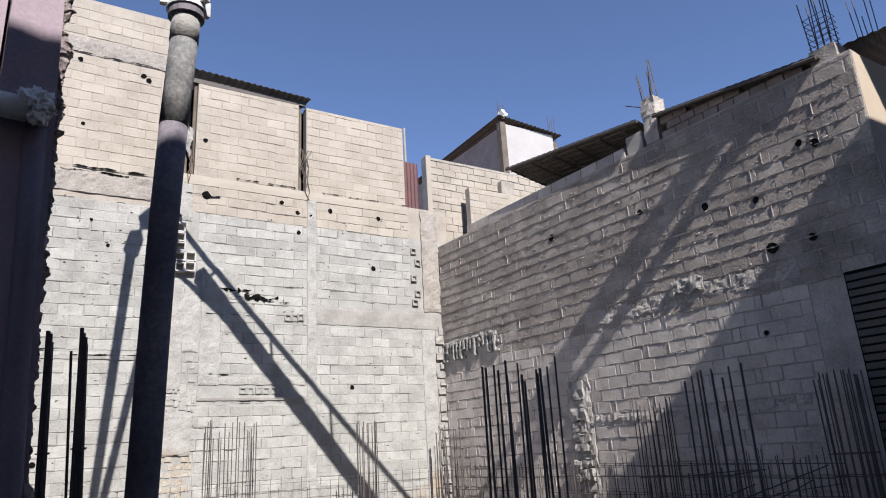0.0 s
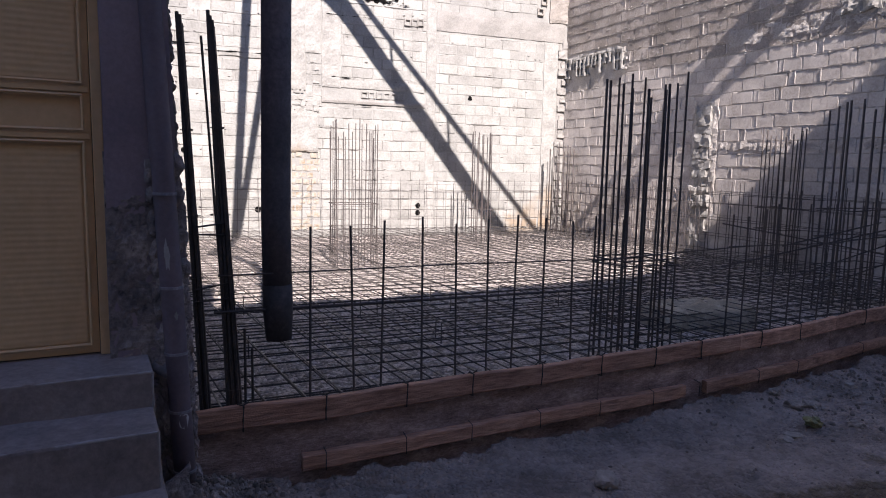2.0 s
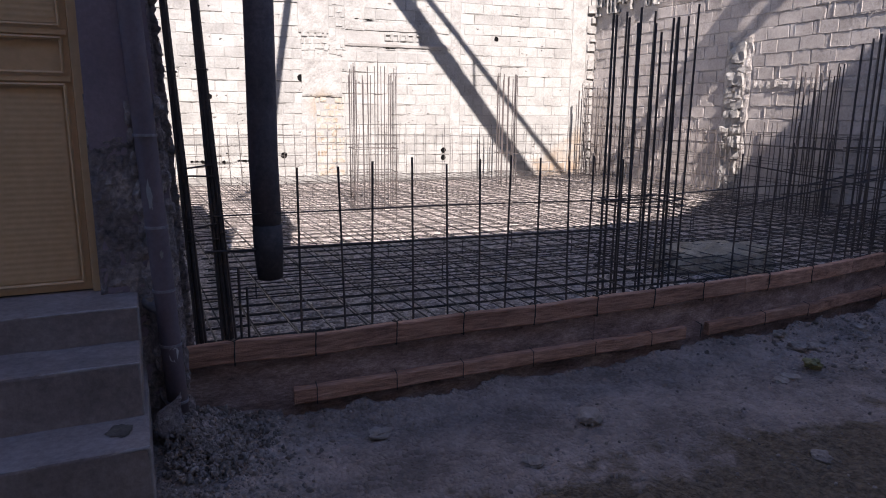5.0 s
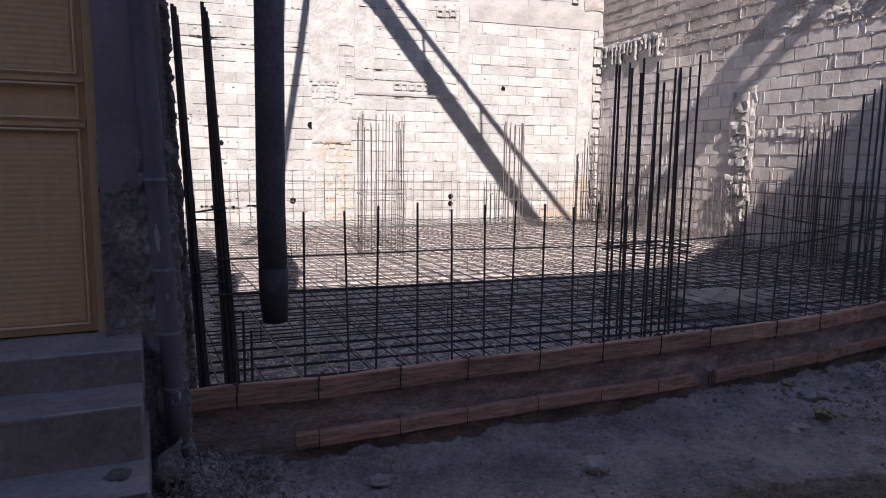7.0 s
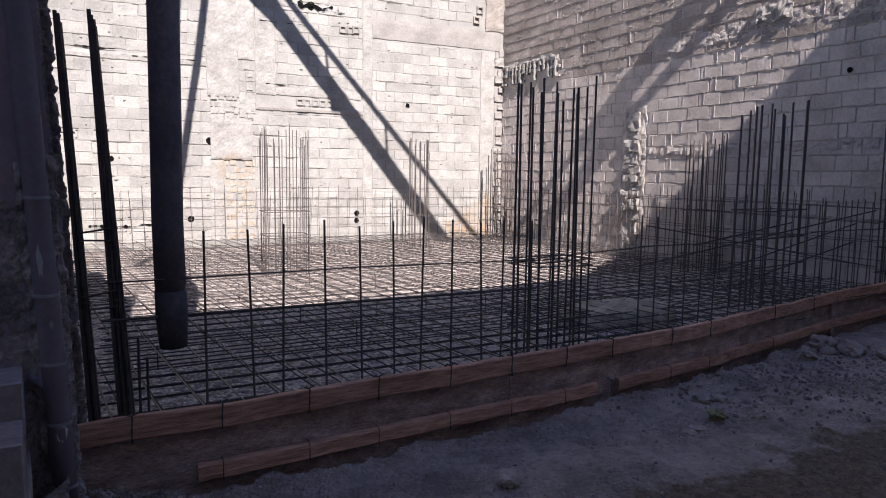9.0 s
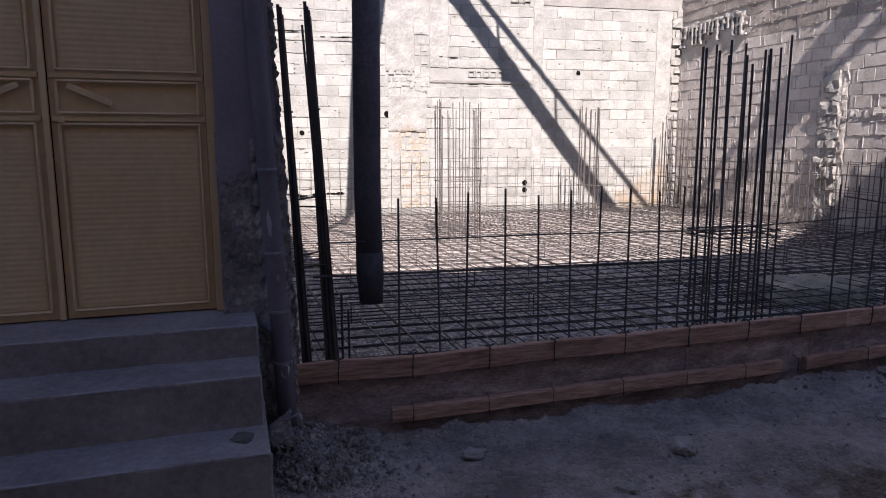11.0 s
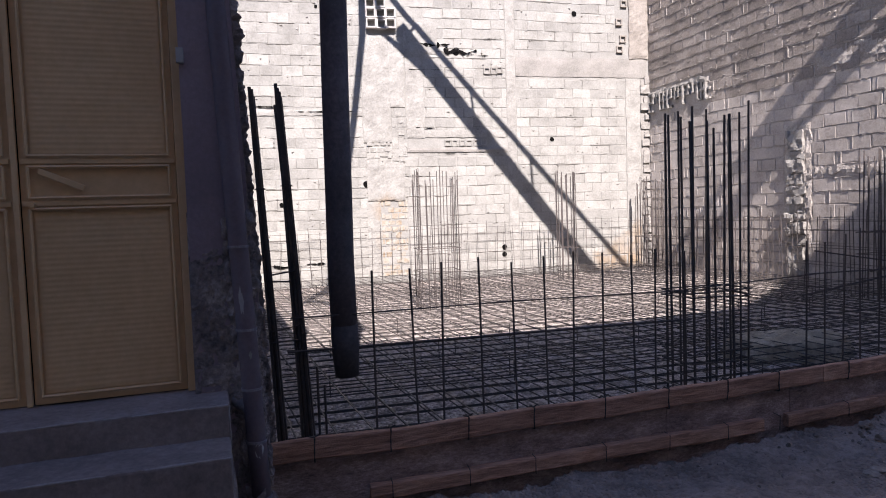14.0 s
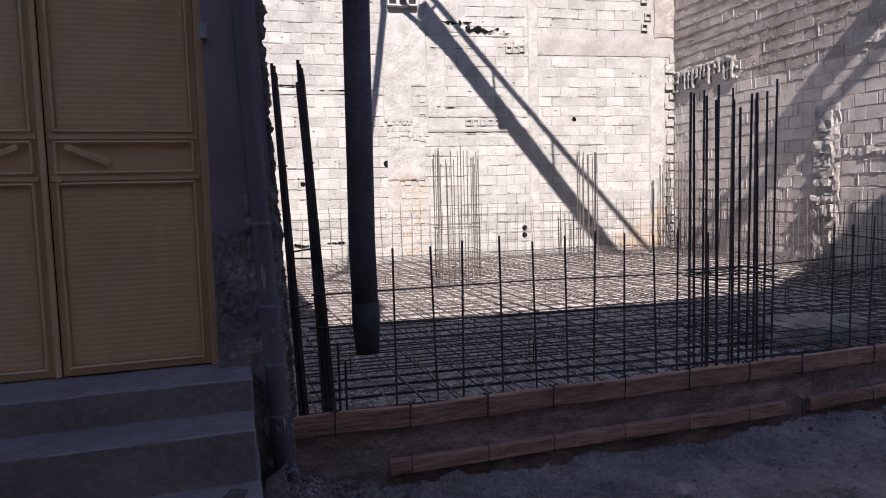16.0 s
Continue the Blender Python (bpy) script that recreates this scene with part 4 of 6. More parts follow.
def steps():
    st = tagged(new("entrance_steps"), "three worn grey concrete entrance steps", "steps")
    at_house(st)
    for k, (z0, z1, y0, x1) in enumerate(((0.40, 0.655, -0.36, 0.155), (0.18, 0.51, -0.64, 0.15), (-0.2, 0.293, -0.92, 0.165))):
        bm = bmesh.new()
        bm_box(bm, (-2.4, y0, z0), (x1, 0.055, z1), 0.012)
        bmesh.ops.subdivide_edges(bm, edges=[e for e in bm.edges if e.calc_length() > 0.5], cuts=24, use_grid_fill=True)
        ob = part("step", bm, M_STEP, st)
        roughen(ob, 0.006, 7, k)
        # the worn pale arris along the tread and down the open end
        for pts in ([(-2.4 + (x1 + 2.396) * i / 150, y0 + 0.005, z1 - 0.005) for i in range(151)], [(x1 - 0.005, y0 + 0.005, z1 - 0.005 - (z1 - z0 - 0.05) * i / 18) for i in range(19)]):
            bm = bmesh.new()
            rad = [0.0055 + 0.004 * noise.noise(Vector(p) * 9) + 0.003 * noise.noise(Vector(p) * 31) for p in pts]
            bm_tube(bm, [Vector(p) + noise.noise_vector(Vector(p) * 6) * 0.003 for p in pts], 0.006, 6, True, rad)
            part("worn_arris", bm, M_ARRIS, st, "pale worn concrete edge", smooth=True)


steps()


def door():
    d = tagged(new("metal_door"), "ochre painted double steel door with ribbed panels, closed", "door")
    at_house(d)

    def bead(leaf, x0, x1, z0, z1):
        bm = bmesh.new()
        c = [(x0, 0, z0), (x1, 0, z0), (x1, 0, z1), (x0, 0, z1)]
        for a, b in zip(c, c[1:] + c[:1]):
            bm_tube(bm, [(a[0], -0.016, a[2]), (b[0], -0.016, b[2])], 0.008, 6)
        ob = part("bead", bm, M_DOOR, leaf)

    def ribbed(leaf, x0, x1, z0, z1):
        n = max(4, int((z1 - z0) / 0.004))
        bm = bmesh.new()
        prev = None
        for i in range(n + 1):
            z = z0 + (z1 - z0) * i / n
            y = -0.004 - 0.0005 * math.sin(z * 2 * math.pi / 0.025)
            row = [bm.verts.new((x0, y, z)), bm.verts.new((x1, y, z))]
            if prev:
                bm.faces.new((prev[0], prev[1], row[1], row[0]))
            prev = row
        part("panel", bm, M_DOOR, leaf, smooth=True)

    for x0, x1, flip in ((-0.685, -0.03, 1), (-1.37, -0.715, -1)):
        bm = bmesh.new()
        bm_box(bm, (x0, 0.0, 0.66), (x1, 0.04, 2.72), 0.004)
        leaf = part("leaf", bm, M_DOOR, d)
        for z0, z1 in ((0.70, 1.555), (1.605, 1.745), (1.795, 2.66)):
            bead(leaf, x0 + 0.035, x1 - 0.03, z0, z1)
            if z1 - z0 > 0.5:
                ribbed(leaf, x0 + 0.05, x1 - 0.045, z0 + 0.012, z1 - 0.012)
        # rails between the panels
        for z in (1.58, 1.77):
            bm = bmesh.new()
            bm_box(bm, (x0 + 0.005, -0.014, z - 0.012), (x1 - 0.005, 0.0, z + 0.012), 0.003)
            part("rail", bm, M_DOOR, leaf)
        # slanting flat bar across the middle panel
        bm = bmesh.new()
        bm_box(bm, (-0.10, -0.03, -0.014), (0.10, -0.018, 0.014), 0.004)
        hx = x0 + 0.17 if flip == 1 else x1 - 0.17
        part("pull_bar", bm, M_DOOR, leaf).matrix_local = pose(hx, 0, 1.685, 0, 24 * flip, 0)
        bm = bmesh.new()
        r = bmesh.ops.create_cone(bm, cap_ends=True, segments=14, radius1=0.018, radius2=0.013, depth=0.03)
        if flip == 1:
            part("lock", bm, M_DOOR, leaf).matrix_local = pose(x0 + 0.045, -0.015, 1.575, 90, 0, 0)
        else:
            bm.free()
    # frame
    for name, lo, hi in (("jamb", (-0.028, -0.03, 0.655), (0.012, 0.06, 2.78)), ("jamb", (-1.42, -0.03, 0.655), (-1.375, 0.06, 2.78)), ("head", (-1.375, -0.03, 2.725), (-0.028, 0.06, 2.78)),
                         ("cover_strip", (-0.712, -0.028, 0.66), (-0.688, 0.0, 2.72))):
        bm = bmesh.new()
        bm_box(bm, lo, hi, 0.004)
        part(name, bm, M_DOOR, d)


door()

# ---- house on the other side ----
right_house = tagged(new("right_house"), "neighbouring house with beige street front and sheet roof", "house")


def at_right(ob):
    ob.matrix_local = RIGHT
    return ob


box("facade", (8.665, 3.695, 3.45), (16, 3.86, 6.25), M_BEIGE, parent=right_house)
box("lower_facade", (8.9, 3.70, -0.2), (16, 3.86, 3.45), M_BEIGE, parent=right_house)


def shutter():
    sh = tagged(new("roller_shutter"), "dark ribbed metal roller shutter in shade", "shutter")
    at_right(sh)
    bm = bmesh.new()
    bm_box(bm, (8.93, 0.006, -0.1), (9.46, 0.03, 3.42), 0.004)
    part("back_plate", bm, M_DARK, sh)
    for i in range(34):
        bm = bmesh.new()
        bm_box(bm, (8.95, 0.03, i * 0.1), (9.44, 0.045, i * 0.1 + 0.075), 0.006)
        part("slat", bm, M_SHEET, sh)


shutter()


def corrugated(bm, p0, along, across, n, height=0.02, thick=0.004):
    """A ribbed sheet from p0 over two edge vectors; ribs run along 'across'."""
    p0, along, across = Vector(p0), Vector(along), Vector(across)
    up = along.cross(across).normalized()
    if up.z < 0:
        up = -up
    lay = []
    for s in (0, 1):
        lay.append([(bm.verts.new(p0 + along * i / n + up * (height * (i % 2) - s * thick)), bm.verts.new(p0 + along * i / n + across + up * (height * (i % 2) - s * thick))) for i in range(n + 1)])
    for i in range(n):
        for s in (0, 1):
            a, b = lay[s][i], lay[s][i + 1]
            bm.faces.new((a[0], b[0], b[1], a[1]))
        for e in (0, 1):
            bm.faces.new((lay[0][i][e], lay[0][i + 1][e], lay[1][i + 1][e], lay[1][i][e]))


def roof_things():
    """What stands along the top of the right wall."""
    # top courses of a low parapet
    for u0, u1 in ((1.2, 5.85),):
        u = u0
        while u < u1:
            w = min(0.39, u1 - u)
            bm = bmesh.new()
            bm_box(bm, (u, -0.16, 6.285), (u + w, -0.01, 6.46), 0.008)
            at_right(part("parapet_block", bm, M_BLOCK_GREY, wall_right))
            u += 0.4
    # pale block upstand beyond the parapet
    at_right(box("upstand", (5.9, -0.16, 6.285), (6.25, -0.02, 6.62), M_MORTAR, 0.01, right_house, "pale rendered upstand"))
    # stub column with starter bars
    col = tagged(new("concrete_stub"), "pale concrete column stub with starter bars on the wall top", "column")
    at_right(col)
    bm = bmesh.new()
    grid_box(bm, (6.33, -0.28, 6.285), (6.60, 0.0, 7.12), 0.05)
    ob = part("shaft", bm, M_MORTAR_GREY, col)
    roughen(ob, 0.022, 7)
    roughen(ob, 0.014, 24)
    rng = random.Random(3)
    for k in range(7):
        bm = bmesh.new()
        x, y = 6.36 + 0.036 * k, -0.05 - 0.2 * (k % 2)
        bm_tube(bm, [(x, y, 7.0), (x + rng.uniform(-0.1, 0.1), y + rng.uniform(-0.05, 0.05), rng.uniform(7.5, 8.0))], 0.009, 5)
        part("rebar", bm, M_REBAR, col)
    bm = bmesh.new()
    bm_tube(bm, [(6.36, -0.1, 7.02), (5.95, -0.1, 7.25)], 0.009, 5)
    part("rebar", bm, M_REBAR, col)
    for k in range(7):
        bm = bmesh.new()
        x = 7.05 + 0.07 * k + (0.25 if k > 2 else 0)
        bm_tube(bm, [(x, -1.6, 6.4), (x + rng.uniform(-0.14, 0.06), -1.6, rng.uniform(7.15, 7.5))], 0.009, 5)
        part("rebar", bm, M_REBAR, col)
    # brick infill, shaded under the sheet
    rng = random.Random(31)
    for row in range(3):
        u = 6.65 + (0.12 if row % 2 else 0)
        while u < 9.2:
            top = 6.285 + row * 0.13
            if top + 0.12 < 6.70 - 0.135 * (u - 6.65) + 0.02:
                bm = bmesh.new()
                bm_box(bm, (u, -0.14, top), (u + 0.25, -0.01 + rng.uniform(-0.01, 0.005), top + 0.12), 0.006)
                at_right(part("brick", bm, M_BRICK, wall_right))
            u += 0.262
    # sheet roofs
    for u0, u1, z0, z1 in ((2.85, 6.28, 7.22, 6.78), (6.6, 9.25, 6.72, 6.36)):
        bm = bmesh.new()
        corrugated(bm, (u0, 0.12, z0), (u1 - u0, 0, z1 - z0), (0, -3.0, -0.5), 44, 0.012)
        at_right(part("roof_sheet", bm, M_SHEET, right_house, "dark ribbed roof sheet"))
        bm = bmesh.new()
        bm_tube(bm, [(u0, 0.10, z0 - 0.03), (u1, 0.10, z1 - 0.03)], 0.03, 6)
        at_right(part("eaves_beam", bm, M_SHEET, right_house))
    # grille under the first sheet
    gr = tagged(new("window_grille"), "dark steel grille under the roof sheet", "grille")
    at_right(gr)
    under = lambda u, y: 7.17 - 0.1283 * (u - 2.85) + 0.167 * (y - 0.12)
    for k in range(7):
        bm = bmesh.new()
        y = 0.0 - 0.17 * k
        bm_tube(bm, [(2.9, y, under(2.9, y)), (6.2, y, under(6.2, y))], 0.018, 4)
        part("bar", bm, M_POST, gr)
    for k in range(6):
        bm = bmesh.new()
        u = 3.0 + 0.6 * k
        bm_tube(bm, [(u, 0.08, under(u, 0.08) - 0.03), (u, -1.1, under(u, -1.1) - 0.03)], 0.024, 4)
        part("rafter", bm, M_POST, gr)
    # near-black backing panel: paints the shade under the roof sheet
    at_right(box("shade_backing", (2.9, -1.3, 6.28), (9.2, -1.2, 6.9), M_DARK, 0, right_house))
    # corner column with its open cage
    cage = tagged(new("column_cage"), "rusty rebar cage rising from the wall's street corner", "rebar cage")
    at_right(cage)
    bm = bmesh.new()
    grid_box(bm, (9.12, -0.34, 6.285), (9.46, -0.02, 6.5), 0.08)
    roughen(part("concrete_stub", bm, M_CONCRETE, cage), 0.012, 9)
    for k in range(8):
        x, y = 9.16 + 0.26 * (k % 4) / 3, -0.06 - 0.24 * (k // 4)
        bm = bmesh.new()
        bm_tube(bm, [(x, y, 6.45), (x + rng.uniform(-0.06, 0.03), y, rng.uniform(7.3, 7.7))], 0.008, 5)
        part("rebar", bm, M_REBAR, cage)
    for k in range(6):
        z = 6.56 + 0.09 * k
        bm = bmesh.new()
        c = [(9.14, -0.04, z), (9.44, -0.04, z + 0.01), (9.44, -0.32, z), (9.14, -0.32, z + 0.01), (9.14, -0.04, z)]
        bm_tube(bm, c, 0.005, 5)
        part("stirrup", bm, M_REBAR, cage)
    for k in range(5):
        bm = bmesh.new()
        bm_tube(bm, [(9.6 + 0.06 * k, -0.5, 6.4), (9.56 + 0.07 * k, -0.5, rng.uniform(6.9, 7.3))], 0.007, 5)
        part("rebar", bm, M_REBAR, cage)
    bm = bmesh.new()
    corrugated(bm, (9.25, -0.45, 6.62), (0.75, 0, -0.05), (0, -4, 0.2), 10)
    at_right(part("roof_sheet", bm, M_SHEET, right_house))


M_BRICK = surface("pinkish_block", ((0.138, 0.107, 0.093), (0.221, 0.176, 0.155), (0.290, 0.241, 0.214)), 0.95, 34, 3.0, 0.9, vary=0.18, depth=0.03)
M_POST = surface("weathered_timber", ((0.06, 0.045, 0.035), (0.11, 0.085, 0.065), (0.18, 0.145, 0.115)), 0.9, 20, 3, 0.4)
roof_things()


def back_tops():
    """The sheet and dark slots along the top of the back wall, and what rises behind it."""
    sh = tagged(new("back_roof"), "dark ribbed sheet roof over the back wall", "roof")
    bm = bmesh.new()
    corrugated(bm, (2.06, BACK_Y - 0.12, 9.56), (2.75, 0, -0.10), (0, 3.0, 0.4), 40, 0.025)
    part("roof_sheet", bm, M_SHEET, sh)
    bm = bmesh.new()
    bm_box(bm, (2.1, BACK_Y + 0.02, 9.32), (4.74, BACK_Y + 0.1, 9.42))
    part("eaves_beam", bm, M_SHEET, sh)
    # near-black panel behind the slots, painting the unlit depth
    box("shade_panel", (1.9, BACK_Y + 0.5, 7.2), (5.6, BACK_Y + 0.6, 9.4), M_DARK, 0, sh)
    for x, w in ((2.17, 0.05), (2.29, 0.06), (4.6, 0.05)):
        bm = bmesh.new()
        bm_box(bm, (x, BACK_Y + 0.08, 7.2), (x + w, BACK_Y + 0.14, 9.32), 0.004)
        part("post", bm, M_POST, sh, "weathered timber post")
    # rags and wires in the slots
    rng = random.Random(12)
    wires = tagged(new("hanging_wires"), "loose wires hanging down the back wall", "cable")
    for k in range(6):
        x = (2.22, 2.28, 4.66, 4.72, 4.78, 4.63)[k]
        bm = bmesh.new()
        pts = [(x + rng.uniform(-0.05, 0.08), BACK_Y - 0.03, 8.2 - 0.2 * i) for i in range(rng.randrange(4, 8))]
        bm_tube(bm, pts, 0.009, 5)
        part("wire", bm, M_POST, wires)
    bm = bmesh.new()
    bmesh.ops.create_icosphere(bm, subdivisions=3, radius=0.1)
    for v in bm.verts:
        v.co *= 1 + 0.7 * noise.noise(v.co * 16) + 0.5 * noise.noise(v.co * 45)
        v.co = Vector((v.co.x * 0.75 + 0.03 * math.sin(v.co.z * 30), v.co.y * 0.5, v.co.z * 2.6))
        v.co += Vector((2.23, BACK_Y - 0.01, 7.95))
    rag = finish("hanging_rag", bm, M_MORTAR)
    tagged(rag, "grey rag stuffed in the slot of the back wall", "rag")
    # maroon sheet and pole at the end of the wall
    bm = bmesh.new()
    corrugated(bm, (7.26, BACK_Y + 0.4, -0.1), (0.6, 0, 0), (0, 0.02, 8.7), 12, 0.03)
    tagged(finish("maroon_sheet", bm, surface("maroon_sheet", ((0.05, 0.015, 0.015), (0.09, 0.03, 0.03), (0.13, 0.05, 0.045)), 0.6, 30, 3, 0.2)), "maroon ribbed metal sheet fence", "fence")
    bm = bmesh.new()
    bm_tube(bm, [(7.62, BACK_Y + 0.5, 0.0), (7.56, BACK_Y + 0.5, 9.6)], 0.03, 8)
    tagged(finish("thin_pole", bm, M_MORTAR), "thin pale metal pole", "pole")
    # cream block wall behind the corner
    cream = tagged(new("rear_wall"), "cream block wall standing behind the corner", "wall")
    box("wall_core", (8.55, 14.5, 5.0), (13.5, 14.7, 9.28), M_MORTAR, 0, cream)
    P = Matrix(((1, 0, 0, 0), (0, -1, 0, 14.5), (0, 0, 1, 0), (0, 0, 0, 1)))
    lay_blocks(cream, P, [(8.55, 13.4, 5.0, 9.26, "cream")], [(8.55, 8.7, 5, 9.3)], lambda u, z: False, {"cream": (M_BLOCK_CREAM, M_BLOCK_CREAM)}, 41)
    box("edge_column", (8.55, 14.44, 5.0), (8.7, 14.5, 9.3), M_PLASTER, 0, cream)
    box("low_wall", (9.6, 14.0, 5.0), (13.0, 14.2, 8.35), M_BLOCK_CREAM, 0.01, cream)
    P2 = Matrix(((1, 0, 0, 0), (0, -1, 0, 14.0), (0, 0, 1, 0), (0, 0, 0, 1)))
    lay_blocks(cream, P2, [(9.6, 13.0, 5.0, 8.33, "cream")], [], lambda u, z: False, {"cream": (M_BLOCK_CREAM, M_BLOCK_CREAM)}, 43, (0.004, 0.012), 0.002)
    box("rear_column", (10.95, 14.3, 6.0), (11.4, 14.75, 8.9), M_CONCRETE, 0.02, cream)
    # pale tower house further back
    tw = tagged(new("tower_house"), "white and grey rooftop room with sheet roof and starter bars", "house")
    box("front_wall", (16.9, 21.3, -0.1), (19.6, 21.5, 15.3), M_WHITE, 0, tw)
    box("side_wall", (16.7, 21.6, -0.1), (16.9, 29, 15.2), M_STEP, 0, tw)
    box("corner_post", (16.6, 21.3, -0.1), (16.9, 21.6, 15.4), M_POST, 0, tw)
    box("corner_post", (19.6, 21.3, -0.1), (19.85, 21.6, 15.0), M_POST, 0, tw)
    bm = bmesh.new()
    corrugated(bm, (16.4, 21.1, 15.55), (3.6, 0, -0.25), (0, 8, -0.2), 30, 0.05)
    part("roof_sheet", bm, M_SHEET, tw)
    bm = bmesh.new()
    bmesh.ops.create_icosphere(bm, subdivisions=2, radius=0.22)
    for v in bm.verts:
        v.co *= 1 + 0.5 * noise.noise(v.co * 6)
        v.co += Vector((16.8, 21.3, 15.75))
    part("bagged_top", bm, M_WHITE_STEEL, tw, "white bag over the bar ends")
    rng = random.Random(2)
    for k in range(9):
        x = (16.55, 16.7, 16.85, 16.95, 19.5, 19.6, 19.75, 19.85, 16.6)[k]
        bm = bmesh.new()
        bm_tube(bm, [(x, 21.4, 15.0), (x + rng.uniform(-0.1, 0.1), 21.4, 16.0 + rng.uniform(0, 0.5))], 0.014, 5)
        part("rebar", bm, M_REBAR, tw)


back_tops()
M_MORTAR_W = surface("whitewashed_web", ((0.288, 0.279, 0.263), (0.372, 0.359, 0.340), (0.436, 0.423, 0.405)), 0.95, 30, 2, 0.8, depth=0.02)
cores(wall_back, BACK, [(1.96, 5.91), (2.14, 5.92), (1.93, 5.71), (2.15, 5.72), (1.96, 5.52), (2.16, 5.53), (1.96, 5.33), (2.16, 5.33), (2.36, 5.34), (1.97, 5.13), (2.17, 5.12), (2.36, 5.14), (1.86, 6.1), (2.06, 6.1)], M_MORTAR_W, 0.2, 0.19, 0.13)
cores(wall_back, BACK, [(3.47, 2.81), (3.62, 2.81), (3.78, 2.81), (3.93, 2.81), (4.09, 2.81), (4.24, 2.81)], M_BLOCK_WHITE, 0.14, 0.13, 0.025)
cores(wall_back, BACK, [(4.35, 4.28), (4.5, 4.28), (4.62, 4.3)], M_MORTAR, 0.14, 0.14, 0.035)
cores(wall_back, BACK, [(7.37, 4.78), (7.45, 5.0), (7.36, 5.36), (7.48, 5.75), (7.38, 6.02)], M_CONCRETE, 0.15, 0.15, 0.05)
pits(wall_back, BACK, [(4.54, 6.68, 0.05), (4.87, 6.63, 0.05), (5.3, 6.82, 0.06), (6.49, 6.8, 0.055), (4.18, 6.86, 0.05), (4.57, 6.23, 0.05), (6.33, 5.58, 0.06), (5.76, 2.93, 0.05), (4.63, 0.68, 0.055), (4.63, 0.53, 0.055),
                       (1.27, 6.84, 0.06), (1.38, 9.1, 0.055), (1.28, 9.18, 0.06), (0.14, 9.26, 0.05), (0.91, 5.53, 0.035), (2.62, 6.79, 0.09), (3.7, 4.73, 0.08), (3.5, 4.75, 0.06), (1.77, 2.06, 0.07), (1.40, 0.61, 0.06),
                       (0.3, 7.9, 0.04), (0.6, 6.0, 0.03), (2.55, 8.0, 0.05), (0.1, 1.7, 0.05), (3.3, 4.85, 0.07)], M_DARK)
pits(wall_right, RIGHT, [(3.87, 5.37, 0.07), (7.78, 2.85, 0.04), (8.1, 3.98, 0.08), (8.66, 3.98, 0.06), (8.0, 4.72, 0.05), (8.75, 5.3, 0.05), (8.95, 5.22, 0.06), (6.0, 5.2, 0.05), (7.2, 4.9, 0.06)], M_DARK)

# ---- formwork along the street ----
def board_along(x0, x1, z0, z1, off, thick, seed, sag=0.0, n=28):
    """A sawn board that follows the front line."""
    bm = bmesh.new()
    rows = []
    for i in range(n + 1):
        x = x0 + (x1 - x0) * i / n
        y = front_y(x) + off
        q = Vector((x * 2.3, seed, 0))
        dz = 0.011 * noise.noise(q) - sag * math.sin(math.pi * i / n)
        dy = 0.004 * noise.noise(q + Vector((0, 9, 0)))
        c = 0.006
        prof = [(0, z0 + c), (c, z0), (thick - c, z0), (thick, z0 + c), (thick, z1 - c), (thick - c, z1), (c, z1), (0, z1 - c)]
        rows.append([bm.verts.new((x, y + p + dy, z + dz + 0.006 * noise.noise(Vector((x * 9, p * 30, z * 9 + seed))))) for p, z in prof])
    for a, b in zip(rows, rows[1:]):
        for k in range(8):
            bm.faces.new((a[k], a[(k + 1) % 8], b[(k + 1) % 8], b[k]))
    bm.faces.new(rows[0][::-1])
    bm.faces.new(rows[-1])
    return bm


# Bars nearest the street: shade over the slab's front put into a darker colour.
M_NEAR_BAR = surface("shaded_rebar", ((0.02, 0.018, 0.018), (0.034, 0.029, 0.027), (0.065, 0.055, 0.05)), 0.7, 90, 5.0, 0.3)
formwork = tagged(new("slab_formwork"), "reddish brown timber formwork boards round the slab edge, wired together", "formwork")
for k, (a, b) in enumerate(((-0.05, 3.70), (3.705, 5.0), (5.005, 6.85), (6.86, 9.0))):
    part("top_rail", board_along(a, b, 0.212, 0.325, -0.02, 0.045, k, 0.004), M_WOOD, formwork, "reddish sawn top board")
for k, (a, b) in enumerate(((-0.03, 2.42), (2.425, 3.44), (3.445, 5.0), (5.005, 9.0))):
    part("side_panel", board_along(a, b, -0.2, 0.30, 0.03, 0.03, 20 + k), M_PANEL, formwork, "dark dirty plank side panel")
for k, (a, b) in enumerate(((0.50, 3.17), (3.38, 6.3), (6.31, 9.0))):
    part("lower_rail", board_along(a, b, -0.055, 0.03, -0.025, 0.05, 40 + k, -0.004), M_WOOD, formwork, "pale reddish lower board")
for k, x in enumerate((6.8,)):
    bm = bmesh.new()
    y = front_y(x)
    bm_box(bm, (x - 0.03, y - 0.018, -0.2), (x + 0.03, y + 0.03, 0.208), 0.006)
    part("stake", bm, M_PANEL, formwork)
